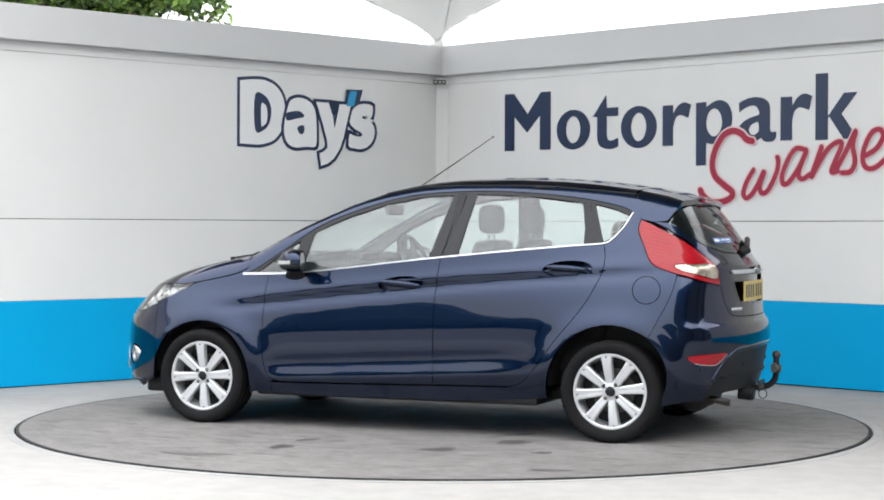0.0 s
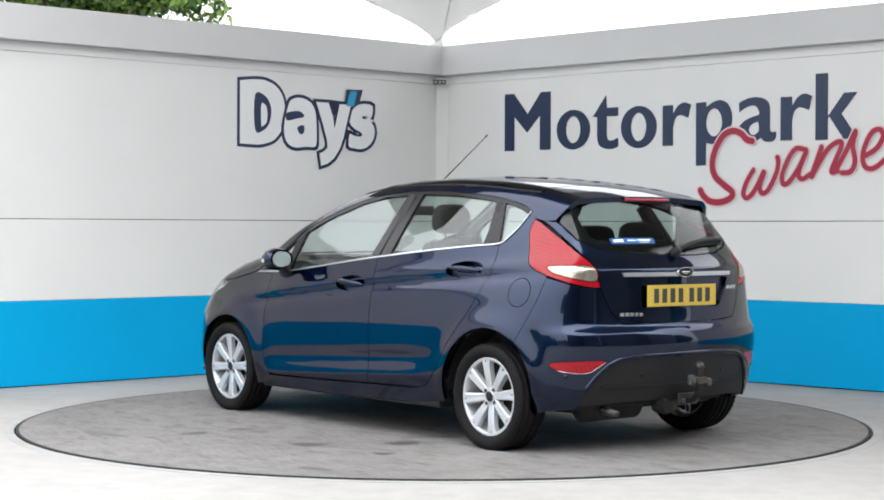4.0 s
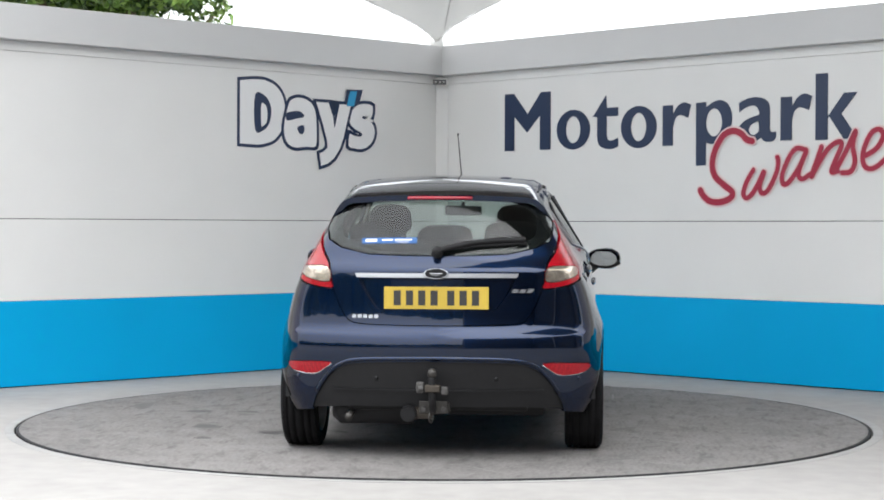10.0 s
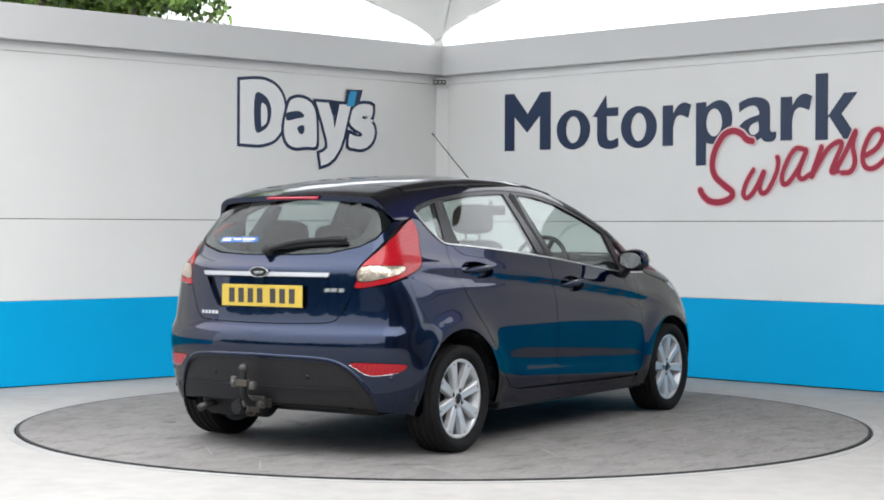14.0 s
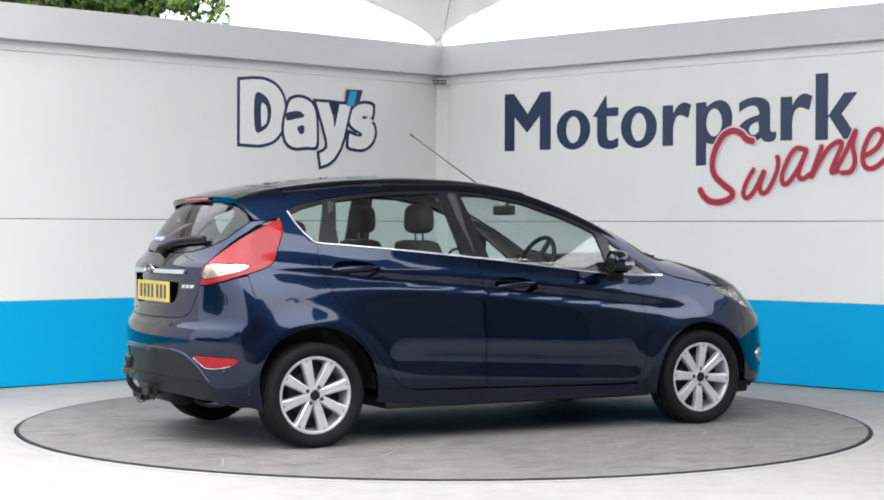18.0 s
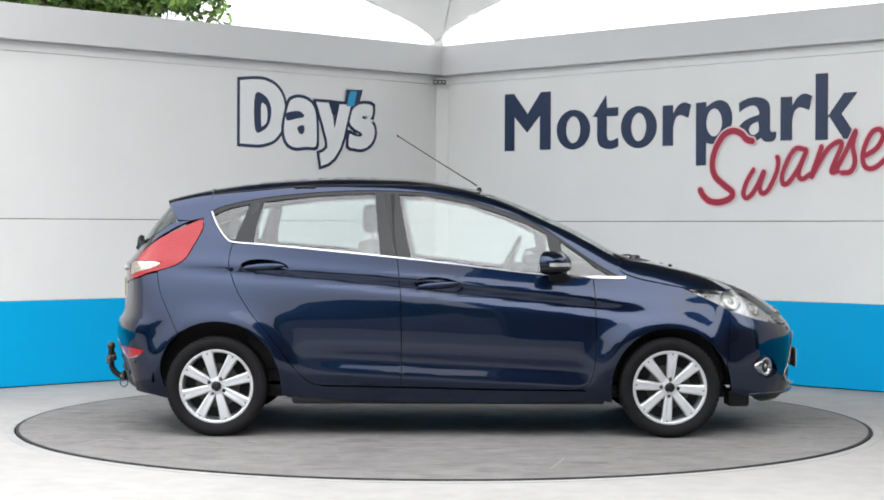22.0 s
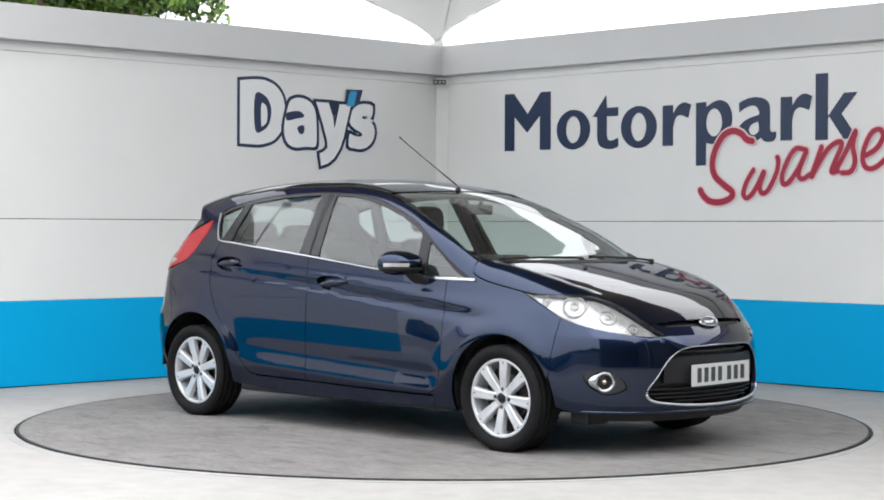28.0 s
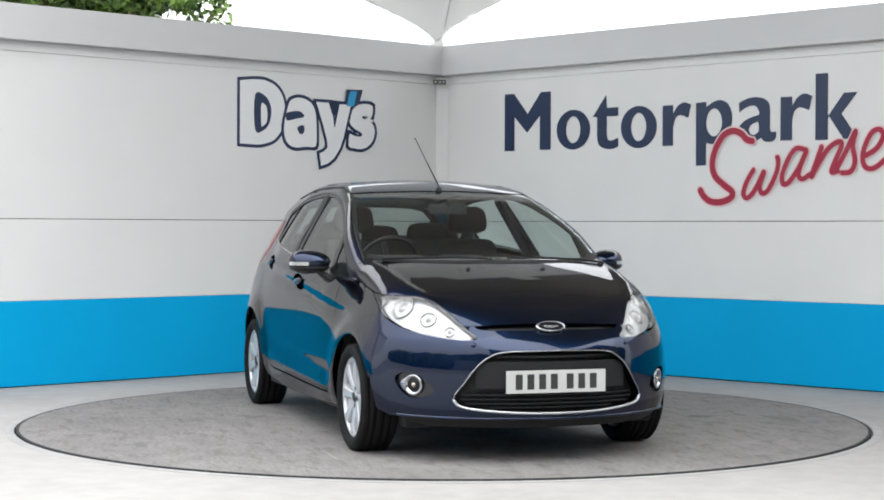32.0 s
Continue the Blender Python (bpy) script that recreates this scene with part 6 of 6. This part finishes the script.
LETTERS = {
    "M": ([(0, 0), (0.21, 0), (0.21, 0.60), (0.495, 0.31), (0.775, 0.60), (0.775, 0), (1, 0), (1, 1), (0.80, 1), (0.505, 0.63), (0.20, 1), (0, 1)], ()),
    "o": (ellipse(0.5, 0.5, 0.5, 0.5), ellipse(0.5, 0.5, 0.22, 0.335)),
    "t": ([(0.52, 1), (0.55, 0.77), (1, 0.77), (1, 0.61), (0.55, 0.61), *bend((0.55, 0.26), (0.60, 0.18), (0.74, 0.155), (1, 0.20)), *bend((1, 0.045), (0.78, 0), (0.48, 0.01), (0.24, 0.09), (0.175, 0.24)), (0.175, 0.61), (0, 0.61)], ()),
    "r": ([(0, 0), (0.36, 0), *bend((0.36, 0.42), (0.44, 0.63), (0.62, 0.71), (0.90, 0.64)), *bend((1, 0.94), (0.82, 1.0), (0.66, 0.985), (0.50, 0.89), (0.37, 0.74)), (0.36, 0.955), (0, 0.955)], ()),
    "p": ([(0, 0), (0.28, 0), *bend((0.28, 0.355), (0.42, 0.33), (0.60, 0.34), (0.80, 0.41), (0.94, 0.53), (1, 0.69), (0.96, 0.85), (0.84, 0.96), (0.66, 1.0), (0.46, 0.97), (0.285, 0.90)), (0.28, 0.985), (0, 0.975)], ellipse(0.505, 0.66, 0.225, 0.215)),
    "a": ([*bend((1, 0.22), (1, 0.10), (0.93, 0.02), (0.82, 0), (0.70, 0.02), (0.61, 0.10)), *bend((0.60, 0.095), (0.46, 0.02), (0.27, 0), (0.10, 0.06), (0.0, 0.20), (0.04, 0.37), (0.18, 0.49), (0.40, 0.57), (0.55, 0.61), (0.55, 0.70), (0.47, 0.80), (0.34, 0.815), (0.18, 0.77), (0.03, 0.68)), *bend((0.02, 0.89), (0.22, 0.97), (0.45, 1.0), (0.66, 0.965), (0.80, 0.87), (0.84, 0.70), (0.84, 0.28), (0.90, 0.21))], bend((0.55, 0.47), (0.55, 0.25), (0.45, 0.17), (0.34, 0.18), (0.28, 0.28), (0.34, 0.39), (0.45, 0.44))),
    "k": ([(0, 0), (0.29, 0), (0.29, 0.315), (0.325, 0.35), (0.68, 0), (1.0, 0), (0.62, 0.38), (0.99, 0.69), (0.68, 0.69), (0.325, 0.37), (0.29, 0.345), (0.29, 1), (0, 1)], ()),
}


def slab(bm, depth, y0=0.001):
    """Give flat faces in x and z a thickness out of the wall."""
    bmesh.ops.remove_doubles(bm, verts=bm.verts[:], dist=0.0002)
    r = bmesh.ops.extrude_face_region(bm, geom=bm.faces[:])
    for v in bm.verts:
        v.co.y = y0
    for v in r["geom"]:
        if isinstance(v, bmesh.types.BMVert):
            v.co.y = y0 + depth
    bmesh.ops.recalc_face_normals(bm, faces=bm.faces[:])
    return bm


sign_name = tagged(new("wall_sign"), "navy block lettering fixed to the white wall", "sign")
sign_name.matrix_world = W_RIGHT
for ch, s0, s1, z0, z1 in (("M", 0.751, 1.261, 1.812, 2.297), ("o", 1.331, 1.685, 1.804, 2.132), ("t", 1.716, 1.976, 1.798, 2.232), ("o", 2.007, 2.360, 1.796, 2.132), ("r", 2.422, 2.692, 1.806, 2.137), ("p", 2.742, 3.074, 1.643, 2.140), ("a", 3.132, 3.466, 1.806, 2.146), ("r", 3.508, 3.776, 1.812, 2.150), ("k", 3.807, 4.153, 1.806, 2.290)):
    bm = letter_form(*LETTERS[ch], s0, s1, z0, z1)
    part("letter", slab(bm, 0.006), M_NAVY, sign_name)


def stroke(pts, w, n=5):
    """A flat brush stroke of width w along a path in x and z, with round ends."""
    c = catmull(pts, n)
    t = np.gradient(c, axis=0)
    t /= np.linalg.norm(t, axis=1)[:, None] + 1e-9
    nn = np.stack([-t[:, 1], t[:, 0]], 1)
    bm = bmesh.new()
    for i in range(len(c) - 1):
        q = [c[i] + nn[i] * w / 2, c[i] - nn[i] * w / 2, c[i + 1] - nn[i + 1] * w / 2, c[i + 1] + nn[i + 1] * w / 2]
        a, b = np.array(q[2]) - q[0], np.array(q[3]) - q[1]
        bm.faces.new([bm.verts.new((p[0], 0, p[1])) for p in q])
    return c, bm


def script_letter(pts, w, y, depth, material, parent, name, label=""):
    c, bm = stroke(pts, w)
    for v in bm.verts:
        v.co.y = y + depth
    for k, p in enumerate(c[::2]):
        ringv = [bm.verts.new((p[0] + w / 2 * math.cos(a), y + depth + 0.0002 * (k % 3 + 1), p[1] + w / 2 * math.sin(a))) for a in np.linspace(0, 2 * math.pi, 12, endpoint=False)]
        bm.faces.new(ringv)
    # the rim back to the wall
    for sgn in (1, -1):
        t = np.gradient(c, axis=0)
        t /= np.linalg.norm(t, axis=1)[:, None] + 1e-9
        e = c + np.stack([-t[:, 1], t[:, 0]], 1) * w / 2 * sgn
        top = [bm.verts.new((p[0], y + depth, p[1])) for p in e]
        low = [bm.verts.new((p[0], y, p[1])) for p in e]
        for i in range(len(e) - 1):
            bm.faces.new((top[i], top[i + 1], low[i + 1], low[i]))
    bmesh.ops.recalc_face_normals(bm, faces=bm.faces[:])
    return part(name, bm, material, parent, label)


sign_town = tagged(new("wall_sign"), "slanting red brush-script lettering with a pale edge", "sign")
sign_town.matrix_world = W_RIGHT
SCRIPT = (
    ( (3.264, 1.816), (3.214, 1.830), (3.158, 1.879), (3.081, 1.899), (2.998, 1.863), (2.926, 1.757), (2.901, 1.646), (2.927, 1.558), (3.011, 1.488), (3.084, 1.435), (3.068, 1.388), (2.981, 1.359), (2.887, 1.364), (2.823, 1.404), (2.791, 1.452) ),
    ( (3.276, 1.599), (3.216, 1.510), (3.186, 1.421), (3.221, 1.387), (3.287, 1.445), (3.371, 1.588), (3.332, 1.474), (3.352, 1.423), (3.406, 1.444), (3.475, 1.565), (3.494, 1.648), (3.484, 1.695) ),
    ( (3.736, 1.734), (3.649, 1.749), (3.582, 1.676), (3.529, 1.555), (3.539, 1.488), (3.593, 1.508), (3.679, 1.619), (3.736, 1.729), (3.670, 1.573), (3.699, 1.523), (3.766, 1.555) ),
    ( (3.864, 1.755), (3.780, 1.542), (3.832, 1.624), (3.916, 1.737), (4.000, 1.787), (4.028, 1.758), (3.964, 1.621), (3.950, 1.568), (4.001, 1.575) ),
    ( (3.982, 1.579), (4.074, 1.732), (4.142, 1.859), (4.120, 1.755), (4.139, 1.641), (4.103, 1.569), (4.034, 1.562) ),
    ( (4.221, 1.679), (4.311, 1.729), (4.364, 1.811), (4.337, 1.864), (4.269, 1.839), (4.211, 1.728), (4.203, 1.639), (4.239, 1.590), (4.307, 1.596), (4.392, 1.658) ),
    ( (4.601, 1.811), (4.527, 1.829), (4.453, 1.768), (4.405, 1.666), (4.418, 1.610), (4.471, 1.629), (4.550, 1.726), (4.601, 1.811), (4.546, 1.674), (4.572, 1.622), (4.637, 1.660) ),
)
for k, pts in enumerate(SCRIPT):
    big = k == 0
    letter = script_letter(pts, 0.050 if big else 0.038, 0.0105, 0.003, M_RED_V, sign_town, "letter")
    script_letter(pts, 0.076 if big else 0.062, 0.007, 0.0015, M_PINK_V, letter, "letter_edge", "pale edge round the letter")

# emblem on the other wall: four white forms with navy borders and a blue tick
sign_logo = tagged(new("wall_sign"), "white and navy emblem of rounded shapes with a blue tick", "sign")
sign_logo.matrix_world = W_LEFT


def shape(pts, y, depth, material, parent, name, grow=0.0, n=4, label=""):
    P = np.array(pts, float)
    if area(P) < 0:
        P = P[::-1]
    P = inset(P, -grow)
    if n > 1:
        P = catmull(P, n, closed=True)
    bm = letter_form([tuple(p) for p in P], (), 0, 1, 0, 1)
    return part(name, slab(bm, depth, y), material, parent, label)


FORMS = (
    ([(2.205, 2.330), (2.206, 1.826), *bend((2.08, 1.822), (1.985, 1.826), (1.860, 1.868), (1.780, 1.965), (1.753, 2.10), (1.775, 2.22), (1.850, 2.305), (1.96, 2.344), (2.08, 2.345))], 1, 0.001),
    ([(1.725, 2.140), (1.690, 2.200), (1.60, 2.222), (1.50, 2.195), (1.44, 2.12), (1.425, 1.95), (1.435, 1.83), (1.53, 1.822), (1.66, 1.812), (1.742, 1.862), (1.765, 1.98)], 3, 0.004),
    ([(1.432, 2.196), (1.300, 2.196), (1.253, 2.082), (1.237, 1.985), (1.208, 2.084), (1.180, 2.190), (1.058, 2.190), (1.106, 2.025), (1.137, 1.913), (1.177, 1.817), (1.238, 1.737), (1.309, 1.688), (1.379, 1.668), (1.397, 1.771), (1.349, 1.788), (1.313, 1.821), (1.313, 1.868), (1.36, 2.014)], 1, 0.007),
    ([(0.815, 2.190), (0.900, 2.207), (0.983, 2.190), (1.049, 2.139), (1.073, 2.082), (1.061, 2.027), (1.013, 1.990), (0.945, 1.961), (0.932, 1.940), (0.961, 1.926), (1.034, 1.936), (1.069, 1.945), (1.081, 1.846), (1.023, 1.826), (0.930, 1.822), (0.846, 1.860), (0.798, 1.926), (0.794, 1.999), (0.826, 2.050), (0.899, 2.074), (0.935, 2.091), (0.905, 2.104), (0.832, 2.086)], 2, 0.004),
)
for pts, n, y in FORMS:
    base = shape(pts, y, 0.0018, M_NAVY, sign_logo, "border", 0.026, max(n, 1))
    shape(pts, y + 0.0022, 0.0016, M_WHITE_V, base, "face", 0.0, max(n, 1), "white vinyl face")
shape([(1.740, 2.088), (1.656, 2.109), (1.598, 2.107), (1.560, 2.082), (1.570, 2.062), (1.640, 2.048), (1.735, 2.030)], 0.0080, 0.0012, M_NAVY, sign_logo, "inner_mark")
hole = shape([(2.056, 2.224), (1.954, 2.216), (1.897, 2.128), (1.908, 2.013), (1.965, 1.943), (2.055, 1.939)], 0.0050, 0.0012, M_NAVY, sign_logo, "inner_mark")
shape([(1.995, 2.15), (1.95, 2.14), (1.935, 2.09), (1.94, 2.01), (1.97, 1.98), (1.995, 1.98)], 0.0064, 0.001, M_WHITE_V, hole, "mark_face")
shape([(1.630, 1.967), (1.602, 1.992), (1.564, 1.996), (1.556, 1.959), (1.568, 1.931), (1.597, 1.924)], 0.0080, 0.0012, M_NAVY, sign_logo, "inner_mark")
shape([(1.101, 2.313), (0.937, 2.319), (0.975, 2.200), (1.127, 2.198)], 0.0115, 0.0015, M_NAVY, sign_logo, "tick_border", 0.004, 1)
shape([(1.072, 2.304), (0.994, 2.307), (1.028, 2.180), (1.107, 2.176)], 0.0135, 0.0015, M_CYAN_V, sign_logo, "tick", 0.0, 1, "bright blue tick")

def motions():
    """The turntable carries the car round at an even pace, clockwise from above."""
    rows_table, rows_car = [], []
    for k in range(33):
        t = float(k)
        a = 158.2 - 7.197 * t
        rows_table.append((t, pose(0, 0, 0, 0, 0, a)))
        m = pose(0, 0, 0, 0, 0, a) @ Matrix.Translation((-0.0072, -0.085, 0.0))
        rows_car.append((t, m))
    # leaves stir in a light wind
    for k, crown in enumerate(crowns):
        sway = []
        for j in range(41):
            t = 0.8 * j
            sway.append((t, pose(0.018 * math.sin(1.9 * t + k), 0.012 * math.sin(1.3 * t + 2 * k), 0.012 * math.sin(2.3 * t + 3 * k), 0.25 * math.sin(1.7 * t + k), 0.3 * math.sin(1.2 * t + k), 0)))
        walk(crown, sway)
    walk(turntable, rows_table)
    walk(car, rows_car)


motions()
